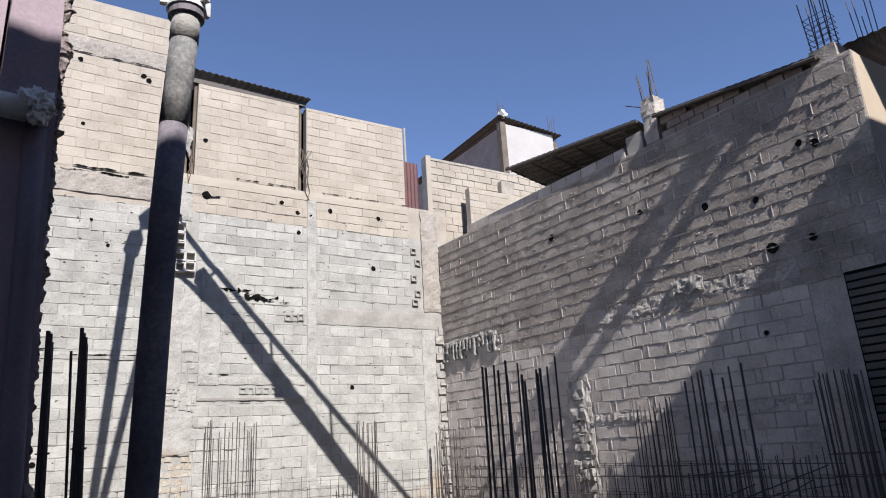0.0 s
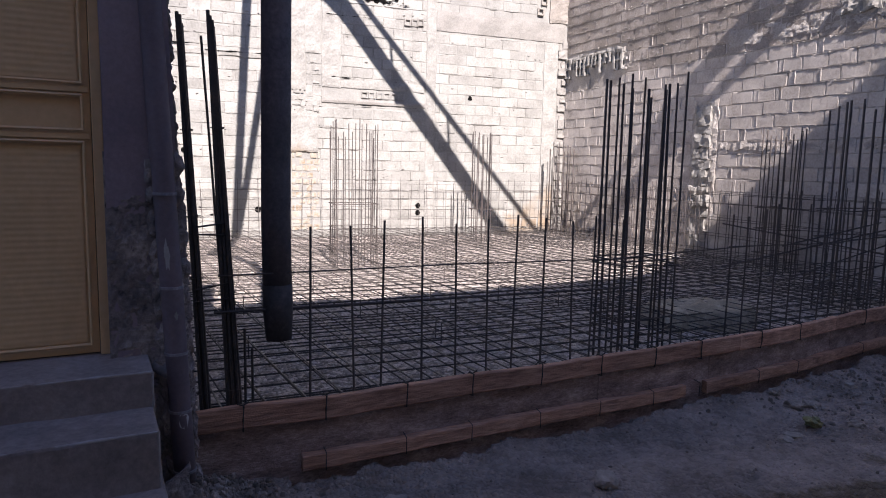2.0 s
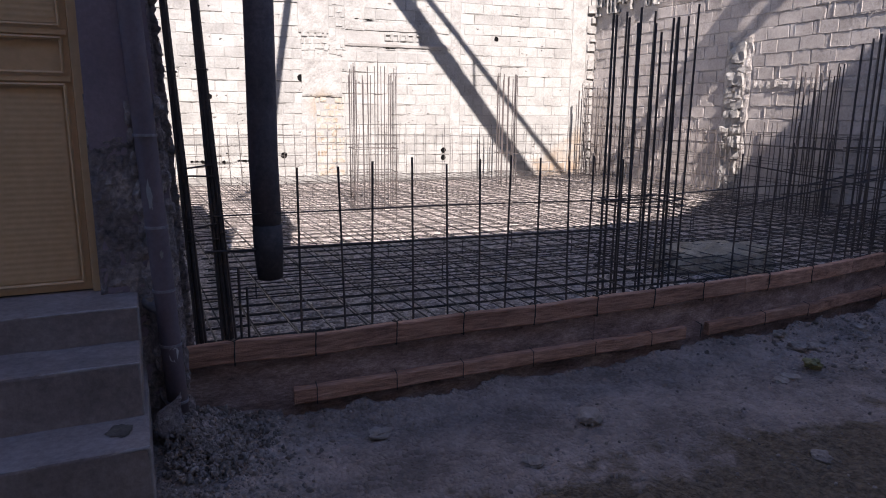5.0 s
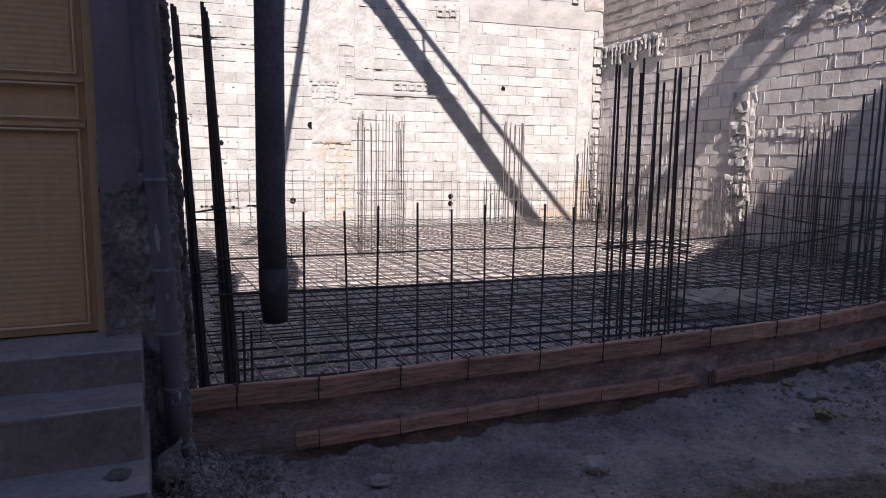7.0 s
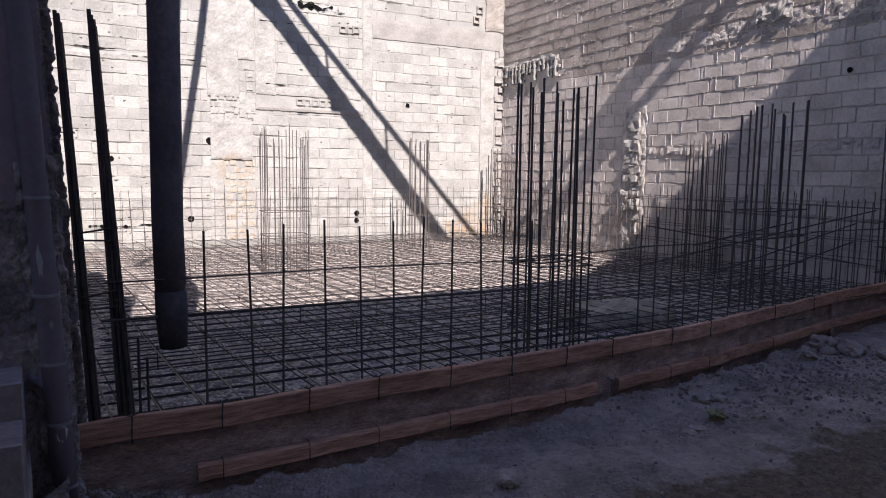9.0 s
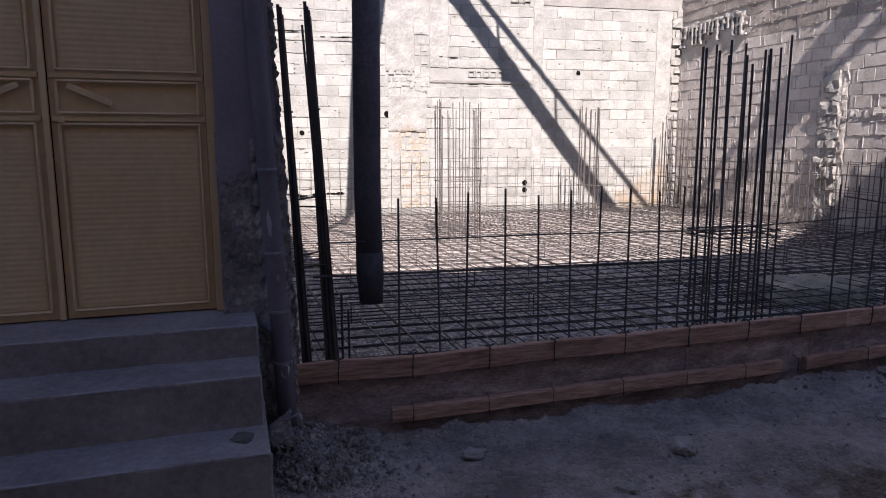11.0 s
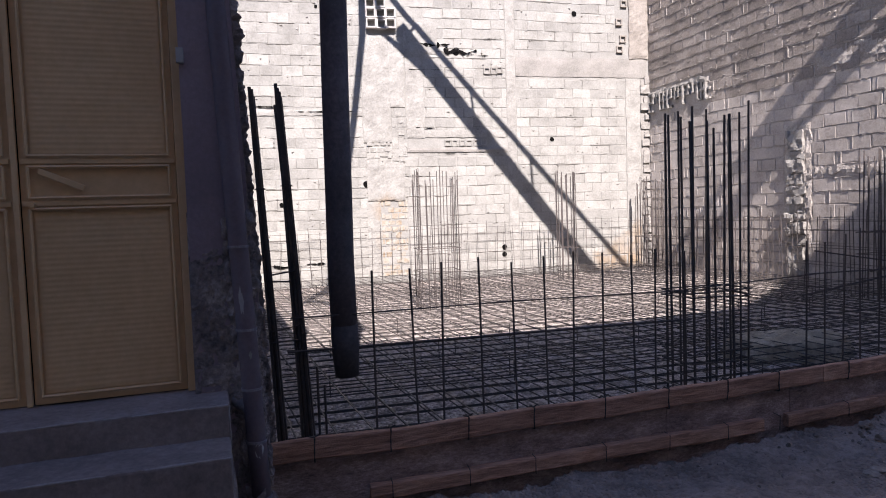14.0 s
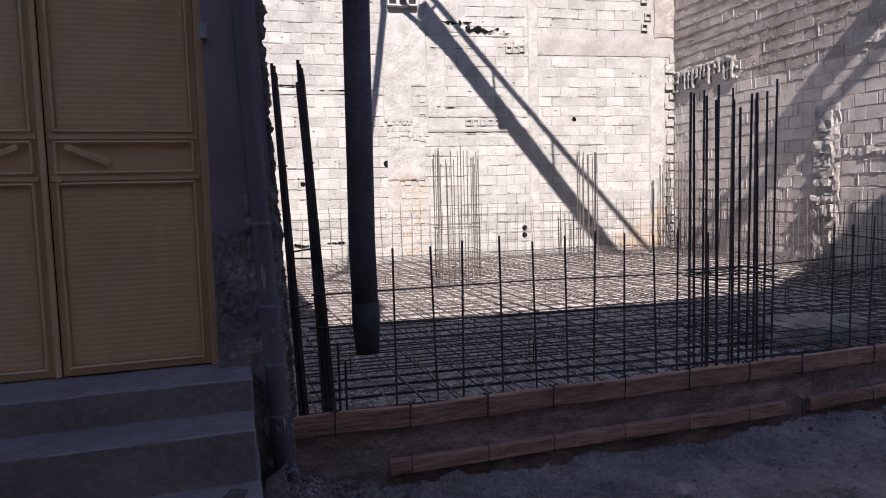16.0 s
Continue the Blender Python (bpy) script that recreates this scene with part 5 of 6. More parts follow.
for k, x in enumerate((0.213, 0.618, 1.066, 1.475, 1.948, 2.405, 2.866, 3.3, 3.95, 4.45, 5.5, 6.3)):
    y = front_y(x)
    bm = bmesh.new()
    s = 0.012 * math.sin(k * 3.1)
    bm_tube(bm, [(x + s, y + 0.06, 0.30), (x, y + 0.026, 0.331), (x + 0.004, y - 0.022, 0.329), (x - s, y - 0.025, 0.26), (x + s, y - 0.023, 0.205), (x, y + 0.02, 0.2)], 0.0045, 5)
    part("tie_wire", bm, M_NEAR_BAR, formwork)
    bm = bmesh.new()
    bm_tube(bm, [(x + 0.03, y - 0.01, 0.345), (x, y - 0.012, 0.331), (x - 0.025, y - 0.016, 0.341)], 0.0042, 5)
    part("tie_wire", bm, M_NEAR_BAR, formwork)
    if 0.55 < x < 6:
        bm = bmesh.new()
        bm_tube(bm, [(x, y + 0.03, 0.04), (x + s, y - 0.029, 0.033), (x, y - 0.03, -0.01), (x, y - 0.028, -0.06)], 0.003, 5)
        part("tie_wire", bm, M_REBAR, formwork)

# pale blinding under the bars
M_BED = gravelly("stony_blinding", ((0.136, 0.118, 0.105), (0.362, 0.314, 0.280), (0.675, 0.595, 0.535)), 34, 13, 0.9, 0.03)
bm = bmesh.new()
bed = {}
nx, ny = 120, 130
for j in range(ny + 1):
    y = 3.3 + (13.28 - 3.3) * j / ny
    for i in range(nx + 1):
        x0, x1 = -1.09, right_x(y) - 0.01
        x = x0 + (x1 - x0) * i / nx
        bed[i, j] = bm.verts.new((x, max(y, front_y(max(x, 0)) + 0.065), 0.065 + 0.02 * noise.noise(Vector((x * 1.5, y * 1.5, 0))) + 0.014 * noise.noise(Vector((x * 6, y * 6, 3))) + 0.012 * noise.noise(Vector((x * 17, y * 17, 5)))))
for j in range(ny):
    for i in range(nx):
        bm.faces.new((bed[i, j], bed[i + 1, j], bed[i + 1, j + 1], bed[i, j + 1]))
tagged(finish("slab_bed", bm, M_BED, True), "pale dusty blinding bed under the rebar mat", "floor", kind="structure")

# ---- reinforcement ----


def unit_bar(material, sides=5):
    bm = bmesh.new()
    bm_tube(bm, [(0, 0, 0), (0.5, 0, 0), (1, 0, 0)], 1.0, sides)
    bmesh.ops.recalc_face_normals(bm, faces=bm.faces)
    me = bpy.data.meshes.new("rebar")
    bm.to_mesh(me)
    bm.free()
    me.materials.append(material)
    return me


M_MAT_BAR = surface("mat_rebar", ((0.022, 0.019, 0.018), (0.042, 0.036, 0.033), (0.08, 0.067, 0.06)), 0.75, 60, 5.0, 0.3)
# Top lengthwise bars: worn steel, paler for the sky's reflection put into the colour.
M_SKYLIT_BAR = surface("worn_skylit_rebar", ((0.03, 0.026, 0.025), (0.07, 0.062, 0.059), (0.14, 0.125, 0.118)), 0.5, 60, 5.0, 0.3)
SKYLIT_BAR = unit_bar(M_SKYLIT_BAR)
BAR = unit_bar(M_REBAR)
NEAR_BAR = unit_bar(M_NEAR_BAR)
MAT_BAR = unit_bar(M_MAT_BAR)


def rebar(parent, a, b, r, mesh=None):
    """A straight bar of its own between two places."""
    a, b = Vector(a), Vector(b)
    ob = new("rebar", mesh or BAR)
    ob.parent = parent
    q = (b - a).to_track_quat("X", "Z")
    ob.matrix_local = Matrix.LocRotScale(a, q, ((b - a).length, r, r))
    return ob


rng = random.Random(77)
mat = tagged(new("rebar_mat"), "double mat of dark tied rebars over the slab bed", "rebar mat")
for layer, z in ((0, SLAB_Z), (1, 0.125)):
    # across the plot, a little askew
    y = 3.45 + 0.11 * layer
    while y < 13.1:
        # darker bars inside the shade edge, the lighter copy beyond it in the sun
        near = y < 6.2
        yy = y + rng.uniform(-0.02, 0.02)
        x0 = -0.7 if yy > 6.4 else 0.04
        x1 = min(right_x(yy) - 0.14, 8.3)
        if yy < 4.8:
            x1 = min(x1, max(0.3, (yy - 3.42) / 0.09))
        if x1 > x0 + 0.5:
            end = min(yy + 0.05 * (x1 - x0) + rng.uniform(-0.03, 0.03), 13.14)
            rebar(mat, (x0 + rng.uniform(-0.05, 0.05), yy, z + rng.uniform(-0.006, 0.006)), (x1, end, z + rng.uniform(-0.008, 0.008)), 0.0054 if near else 0.004, NEAR_BAR if near else MAT_BAR)
        y += 0.215
    # away from the street
    x = 0.154 + 0.09 * layer
    while x < 9.3:
        xx = x + rng.uniform(-0.015, 0.015)
        y0, y1 = front_y(xx) + 0.1, 13.1
        y1 = min(y1, y0 + (xx + 0.75) / 0.13)
        if xx > 8.2:
            y0 = 4.9 + (xx - 8.2) * 7.5
        if y1 > y0 + 0.5:
            rebar(mat, (xx, y0, z + 0.012 + rng.uniform(-0.005, 0.005)), (xx - 0.13 * (y1 - y0) + rng.uniform(-0.06, 0.06), y1, z + 0.012 + rng.uniform(-0.006, 0.006)), 0.0052, SKYLIT_BAR if layer == 0 else MAT_BAR)
        x += 0.212
for k in range(60):
    x, y = rng.uniform(0.3, 7.5), rng.uniform(4.0, 12.5)
    if y < front_y(x) + 0.2:
        continue
    rebar(mat, (x, y, 0.035), (x, y, SLAB_Z + 0.01), 0.005)

# starter bars round the edge, laced with thin horizontals
edge_front = tagged(new("edge_starters"), "row of upright starter bars behind the street formwork", "rebar row", group="starter bar rows")
x = 0.574
while x < 8.3:
    xx = x + rng.uniform(-0.02, 0.02)
    y = front_y(xx) + 0.14
    top = 1.2 + rng.uniform(-0.03, 0.02) + (0.05 if x > 4 else 0)
    if not (2.7 < x < 3.6):
        rebar(edge_front, (xx + rng.uniform(-0.03, 0.03), y, 0.05), (xx, y + rng.uniform(-0.03, 0.03), top), 0.0065)
    x += 0.207
xs = [0.2, 1.4, 2.6, 3.8, 5.2, 6.6, 8.2]
for z, dz in ((0.93, 0.02),):
    for a, b in zip(xs, xs[1:]):
        rebar(edge_front, (a - 0.08, front_y(a) + 0.15, z + dz * math.sin(a * 2)), (b + 0.08, front_y(b) + 0.15, z + dz * math.sin(b * 2)), 0.0045)
edge_back = tagged(new("edge_starters"), "lattice of thin starter bars along the foot of the back wall", "rebar row", group="starter bar rows")
x = -0.8
while x < 7.9:
    rebar(edge_back, (x, 13.13, 0.05), (x + rng.uniform(-0.05, 0.05), 13.13 + rng.uniform(-0.08, 0.04), 1.2 + rng.uniform(-0.08, 0.06)), 0.0042)
    x += 0.2
for z in (0.42, 0.62, 0.82, 1.0, 1.12):
    for a in range(4):
        for yy in (13.12,):
            rebar(edge_back, (-0.9 + 2.2 * a, yy, z + rng.uniform(-0.02, 0.02)), (1.4 + 2.2 * a, yy, z + rng.uniform(-0.02, 0.02)), 0.003)
edge_right = tagged(new("edge_starters"), "lattice of starter bars along the foot of the side wall", "rebar row", group="starter bar rows")
y = 12.8
while y > 4.9:
    for off, h in ((0.16, 1.3), (0.45, 1.25)):
        xx = right_x(y) - off
        rebar(edge_right, (xx, y, 0.05), (xx + rng.uniform(-0.04, 0.04), y + rng.uniform(-0.05, 0.05), h + rng.uniform(-0.1, 0.1)), 0.006)
    y -= 0.21
for z in (0.5, 0.75, 1.0, 1.16):
    for a in (4.8, 6.8, 8.8, 10.8):
        for off in (0.17, 0.45):
            rebar(edge_right, (right_x(a) - off, a, z + rng.uniform(-0.03, 0.03)), (right_x(a + 2.1) - off, a + 2.1, z + rng.uniform(-0.03, 0.03)), 0.0045)


def column_cage(cx, cy, w, d, n, top, spread, r, rings, label, turn=0.0):
    """Upright bars round a rectangle, with a few stirrups."""
    cage = tagged(new("column_cage"), label, "rebar cage", group="column cages")
    cage.location = (cx, cy, 0)
    cage.rotation_euler.z = radians(turn)
    per = 2 * (w + d)
    for k in range(n):
        s = per * (k + 0.3 * rng.random()) / n
        if s < w:
            x, y = -w / 2 + s, -d / 2
        elif s < w + d:
            x, y = w / 2, -d / 2 + s - w
        elif s < 2 * w + d:
            x, y = w / 2 - (s - w - d), d / 2
        else:
            x, y = -w / 2, d / 2 - (s - 2 * w - d)
        rebar(cage, (x, y, 0.05), (x + rng.uniform(-0.02, 0.02), y + rng.uniform(-0.02, 0.02), top - spread * rng.random()), r * rng.uniform(0.85, 1.2))
    for z in rings:
        bm = bmesh.new()
        e = 0.012
        t = rng.uniform(-0.012, 0.012)
        bm_tube(bm, [(-w / 2 - e, -d / 2 - e, z + t), (w / 2 + e, -d / 2 - e, z - t), (w / 2 + e, d / 2 + e, z + t), (-w / 2 - e, d / 2 + e, z), (-w / 2 - e, -d / 2 - e, z + t)], 0.006, 5)
        part("stirrup", bm, M_REBAR, cage)
    return cage


column_cage(3.17, 4.26, 0.52, 0.32, 14, 2.22, 0.18, 0.0095, (0.32, 0.40, 0.80, 0.84), "tall dark column cage of thick bars near the formwork", 6)
column_cage(2.28, 9.4, 0.58, 0.45, 22, 2.14, 0.30, 0.0062, (0.35, 0.62, 0.95), "column cage of thin bars standing in sunlight")
column_cage(5.43, 11.9, 0.33, 0.3, 11, 2.18, 0.12, 0.0085, (0.35, 0.7), "narrow column cage before the back wall")
column_cage(8.03, 7.32, 0.42, 0.42, 14, 2.16, 0.2, 0.0085, (0.35, 0.7, 1.0), "column cage of thin bars by the side wall")
column_cage(6.62, 5.08, 0.80, 0.36, 11, 2.35, 0.22, 0.011, (0.55, 0.85, 1.14), "wide column cage of thick bars with spaced stirrups", 8)
column_cage(8.33, 4.62, 0.3, 0.42, 16, 2.24, 0.12, 0.0085, (0.4, 0.7, 1.0, 1.25), "dense column cage beside the street corner")
column_cage(7.72, 12.75, 0.4, 0.4, 14, 2.12, 0.3, 0.0085, (0.4, 0.8), "column cage in the shaded wall corner")
loose = tagged(new("loose_bars"), "long loose bars lying slanted across the cages", "rebar bundle")
for a, b in (((4.1, 4.35, 0.72), (8.3, 4.95, 1.12)), ((5.2, 4.6, 0.55), (8.35, 5.2, 0.95)), ((5.6, 4.8, 0.35), (8.3, 5.2, 0.72)), ((5.9, 6.2, 0.9), (8.3, 5.0, 0.45)), ((4.6, 4.2, 0.9), (6.9, 5.0, 1.0)), ((0.1, 3.55, 0.75), (2.7, 3.75, 0.72))):
    rebar(loose, a, b, 0.0075)


def bar_bundle(base, top, n, w0, w1, label):
    """Long bars wired side by side into a tapering bundle."""
    b = tagged(new("bar_bundle"), label, "rebar bundle", group="bar bundles")
    base, top = Vector(base), Vector(top)
    for k in range(n):
        s = (k + 0.5) / n - 0.5
        e = top - (top - base) * (0.05 * rng.random() if k else 0.0)
        rebar(b, base + Vector((s * w0, 0.012 * (k % 2), 0)), e + Vector((s * w1, 0.012 * (k % 2), 0)), 0.0095)
    for f in (0.15, 0.38, 0.42, 0.75):
        p = base.lerp(top, f)
        w = (w0 + (w1 - w0) * f) / 2 + 0.012
        bm = bmesh.new()
        bm_tube(bm, [p + Vector((-w, -0.014, 0)), p + Vector((w, -0.014, 0.004)), p + Vector((w, 0.026, 0)), p + Vector((-w, 0.026, 0.003)), p + Vector((-w, -0.014, 0))], 0.0025, 4)
        part("tie_wire", bm, M_REBAR, b)
    return b


bar_bundle((0.205, 3.60, 0.0), (0.112, 3.60, 2.2), 6, 0.082, 0.024, "tapering bundle of long dark bars leaning by the pillar")
bar_bundle((0.064, 3.60, 0.0), (-0.027, 3.60, 2.18), 4, 0.055, 0.022, "bundle of long dark bars against the ragged pillar edge")
slim = tagged(new("thin_bars"), "thin upright bars with stirrup ends beside the bundles", "rebar row")
for a, b in (((0.215, 4.1, 0.0), (0.089, 4.13, 2.17)), ((0.26, 3.72, 0), (0.26, 3.72, 0.62)), ((0.30, 3.75, 0), (0.30, 3.76, 0.5))):
    rebar(slim, a, b, 0.0075)
for z, tip_z in ((0.80, 0.81), (0.86, 0.89), (1.135, 1.13), (1.17, 1.19)):
    rebar(slim, (-0.02 + 0.04 * z, 3.585, z), (0.20 - 0.03 * z, 3.585, tip_z), 0.005)

# ---- concrete pump hose and boom ----


def concrete_hose():
    h = tagged(new("concrete_hose"), "black rubber concrete pump hose hanging over the slab", "hose")
    HX, HY, S = 0.415, 3.60, 0.937
    at = lambda x, z: (HX + x, HY, 1.5 + (z - 1.5) * S)
    bm = bmesh.new()
    bm_tube(bm, [at(0.03, 3.45), at(0.015, 2.9), at(0.005, 2.3), at(0.0, 1.7), at(-0.005, 1.2), at(0.0, 0.82)], 0.074, 20)
    part("tube", bm, M_RUBBER, h, smooth=True)
    bm = bmesh.new()
    bm_tube(bm, [at(0.03, 3.45), at(0.045, 3.8), at(0.055, 4.02)], 0.076, 20)
    part("upper_sleeve", bm, M_RUBBER_PALE, h, "paler grey upper length", smooth=True)
    bm = bmesh.new()
    bm_tube(bm, [at(0.0, 0.83), at(0.002, 0.68), at(0.006, 0.52)], 0.08, 20, True, (0.076, 0.077, 0.066))
    part("end_piece", bm, M_HOSE_END, h, "cement-smeared hose end", smooth=True)
    bm = bmesh.new()
    bm_tube(bm, [at(0.055, 4.02), at(0.06, 4.2)], 0.080, 20)
    part("ferrule", bm, M_MORTAR, h, "pale steel ferrule", smooth=True)
    bm = bmesh.new()
    bm_tube(bm, [at(0.06, 4.19), at(0.06, 4.24)], 0.101, 20)
    part("gasket", bm, M_RUBBER, h)
    bm = bmesh.new()
    bm_tube(bm, [at(0.06, 4.24), at(0.06, 4.29), at(0.06, 4.42), at(0.062, 4.48)], 0.1, 20, True, (0.112, 0.101, 0.101, 0.112))
    clamp = part("clamp", bm, M_WHITE_STEEL, h, "white cement-splashed pipe clamp")
    for k in range(5):
        a = 2 * math.pi * k / 5 + 0.4
        bm = bmesh.new()
        bm_box(bm, (-0.03, -0.02, -0.05), (0.03, 0.02, 0.05), 0.008)
        part("lug", bm, M_WHITE_STEEL, clamp).matrix_local = Matrix.Translation((HX + 0.06 + 0.117 * math.cos(a), HY + 0.117 * math.sin(a), 4.15 + 0.06 * (k % 2))) @ pose(0, 0, 0, 0, 0, math.degrees(a))
    bm = bmesh.new()
    bm_tube(bm, [at(0.06, 4.46), at(0.05, 4.7), at(0.02, 5.0), (0.33, 3.85, 5.5), (0.1, 4.4, 5.75), (-0.20, 4.9, 5.6)], 0.073, 16)
    part("neck_pipe", bm, M_WHITE_STEEL, h, smooth=True)
    return h


concrete_hose()


def boom():
    """The pump's placing boom overhead: folded arms with the delivery pipe beside them."""
    b = tagged(new("pump_boom"), "white placing boom of a concrete pump high overhead with its pipeline", "pump boom")
    reach = lambda xs, zs, y: Vector((xs - 0.10 * (BACK_Y - y), y, zs + 0.90 * (BACK_Y - y)))      # up the sunlight from a spot of the back wall
    knee, tip = reach(1.95, 6.32, 8.3), Vector((-0.20, 4.9, 5.6))
    low_knee = reach(2.55, 5.1, 8.0)
    far_low = reach(7.58, -1.16, 2.0)
    pipe_bend, pipe_far = reach(2.73, 5.36, 7.9), reach(7.8, -0.27, 1.2)
    beside = lambda y, z, k: Vector((right_x(y) - 0.10 * k, y - k, z + 0.90 * k))                    # the same from a spot of the side wall
    upper_a, upper_b = beside(10.1, 2.52, 7.2), beside(3.75, 7.45, 5.2)
    lower_a, lower_b = beside(9.74, 2.2, 7.6), beside(3.47, 7.16, 5.4)
    foot = Vector((13.5, -3.6, 1.4))
    arm_top, arm_end = reach(1.31, 5.45, 8.2), reach(0.90, -1.2, 5.3)

    def arm(name, p, q, w0, w1):
        bm = bmesh.new()
        m = Matrix.Translation(p) @ (q - p).to_track_quat("X", "Z").to_matrix().to_4x4()
        ln = (q - p).length
        v = [bm.verts.new(m @ Vector((x, sy * w * 0.4, sz * w / 2))) for x, w in ((0, w0), (ln, w1)) for sy, sz in ((-1, -1), (1, -1), (1, 1), (-1, 1))]
        for k in range(4):
            bm.faces.new((v[k], v[(k + 1) % 4], v[4 + (k + 1) % 4], v[4 + k]))
        bm.faces.new(v[:4][::-1])
        bm.faces.new(v[4:])
        part(name, bm, M_WHITE_STEEL, b)

    arm("outer_arm", arm_top, arm_end, 0.19, 0.15)
    arm("middle_arm", low_knee, far_low, 0.25, 0.25)
    arm("link_arm", far_low, lower_a, 0.3, 0.3)
    arm("inner_arm", upper_a, upper_b, 0.28, 0.30)
    arm("inner_arm", lower_a, lower_b, 0.14, 0.16)
    arm("root_arm", upper_b, foot, 0.45, 0.6)
    arm("shackle", lower_a, upper_a, 0.2, 0.2)
    bm = bmesh.new()
    bm_tube(bm, [pipe_far, pipe_bend.lerp(pipe_far, 0.5), pipe_bend, knee], 0.055, 10)
    part("pipeline", bm, M_WHITE_STEEL, b)
    bm = bmesh.new()
    bm_tube(bm, [pipe_far, upper_a], 0.075, 10)
    part("pipeline", bm, M_WHITE_STEEL, b)
    bm = bmesh.new()
    bm_tube(bm, [reach(1.82, 6.05, 8.2), reach(1.80, 4.99, 7.7), reach(1.59, 3.5, 6.8), reach(1.39, 2.3, 6.3), reach(1.18, 1.0, 5.8), tip], 0.068, 10)
    part("outer_pipeline", bm, M_WHITE_STEEL, b)
    bm = bmesh.new()
    bm_tube(bm, [knee, reach(1.72, 6.3, 8.3), reach(1.5, 6.05, 8.25), reach(1.38, 5.75, 8.2), arm_top], 0.14, 12)
    part("elbow", bm, M_WHITE_STEEL, b, smooth=True)
    bm = bmesh.new()
    bmesh.ops.create_icosphere(bm, subdivisions=3, radius=0.16, matrix=Matrix.Translation(knee))
    part("knuckle", bm, M_WHITE_STEEL, b, smooth=True)
    bm = bmesh.new()
    bm_tube(bm, [knee, reach(2.2, 5.05, 8.1), low_knee.lerp(far_low, 0.2)], 0.06, 8)
    part("strut", bm, M_WHITE_STEEL, b)
    for f, g in ((0.02, 0.03), (0.30, 0.25), (0.55, 0.5)):
        bm = bmesh.new()
        bm_tube(bm, [low_knee.lerp(far_low, f), pipe_bend.lerp(pipe_far, g)], 0.03, 6)
        part("bracket", bm, M_WHITE_STEEL, b)
    p = low_knee.lerp(far_low, 0.33)
    bm = bmesh.new()
    bm_box(bm, p + Vector((-0.12, -0.12, -0.25)), p + Vector((0.12, 0.12, 0.0)), 0.03)
    part("bracket", bm, M_WHITE_STEEL, b)
    bm = bmesh.new()
    bm_box(bm, foot + Vector((-0.6, -0.6, -1.5)), foot + Vector((0.6, 0.6, 0.3)), 0.05)
    part("turret", bm, M_WHITE_STEEL, b)


boom()

# ---- things on the ground ----
M_STONE = surface("grey_stone", ((0.177, 0.138, 0.115), (0.316, 0.250, 0.207), (0.480, 0.385, 0.323)), 0.95, 30, 8, 0.6)
M_STONE_J = surface("grey_gravel", ((0.116, 0.090, 0.075), (0.227, 0.178, 0.152), (0.411, 0.330, 0.286)), 0.95, 30, 8, 0.6, island=0.3)


def pebble(bm, at, r, seed, flat=0.7, sub=1, lying=False, wild=1.0):
    q = bmesh.ops.create_icosphere(bm, subdivisions=sub, radius=1.0)
    turn = Euler((0, 0, seed)).to_matrix() if lying else Euler((seed * 1.3, seed * 2.1, seed * 0.7)).to_matrix()
    for v in q["verts"]:
        k = 1 + 0.45 * wild * noise.noise(v.co * 1.4 + Vector((seed, seed * 0.37, 0))) + 0.35 * wild * noise.noise(v.co * 3.1 + Vector((seed * 0.7, 0, seed)))
        v.co = turn @ Vector((v.co.x * k * r, v.co.y * k * r * 0.8, v.co.z * k * r * flat)) + Vector(at)


def gravel_heap():
    bm = bmesh.new()
    g = random.Random(19)
    for k in range(3400):
        a, d = g.uniform(0, 6.283), abs(g.gauss(0, 0.27))
        x, y = 0.08 + 0.85 * d * math.cos(a), 2.98 + 1.25 * d * math.sin(a)
        if y > front_y(max(x, 0)) - 0.03 or x < -0.1 and y > 2.3:
            continue
        h = max(0.0, 0.13 - 0.4 * math.hypot(x - 0.05, (y - 3.15) * 0.7))
        pebble(bm, (x, y, ground_z(x, y) + h * g.uniform(0.7, 1.0)), g.choice((0.005, 0.006, 0.008, 0.009, 0.011, 0.013, 0.019)), k * 0.77, 0.65)
    ob = finish("gravel_heap", bm, M_STONE_J)
    tagged(ob, "heap of grey broken gravel beside the steps", "gravel", kind="stuff")
    bm = bmesh.new()
    for k in range(1500):
        x, y = g.uniform(-0.2, 7.5), g.uniform(1.4, 4.2)
        if y > front_y(max(x, 0)) - 0.06:
            continue
        pebble(bm, (x, y, ground_z(x, y) + 0.001), g.choice((0.003, 0.003, 0.004, 0.005, 0.006, 0.009, 0.013)), k * 1.31)
    for k in range(900):
        x, y = g.gauss(5.3, 0.8), g.gauss(3.35, 0.30)
        if y > front_y(max(x, 0)) - 0.06:
            continue
        pebble(bm, (x, y, ground_z(x, y) + 0.005), g.choice((0.006, 0.008, 0.01, 0.012, 0.016, 0.024)), k * 0.9)
    for k in range(240):
        x, y = g.uniform(1.2, 5.0), g.uniform(1.5, 2.7)
        pebble(bm, (x, y, ground_z(x, y) + 0.002), g.choice((0.004, 0.005, 0.007, 0.01)), k * 0.57)
    ob = finish("scattered_grit", bm, M_STONE_J)
    tagged(ob, "loose grit and small stones scattered over the street", "gravel", kind="stuff")


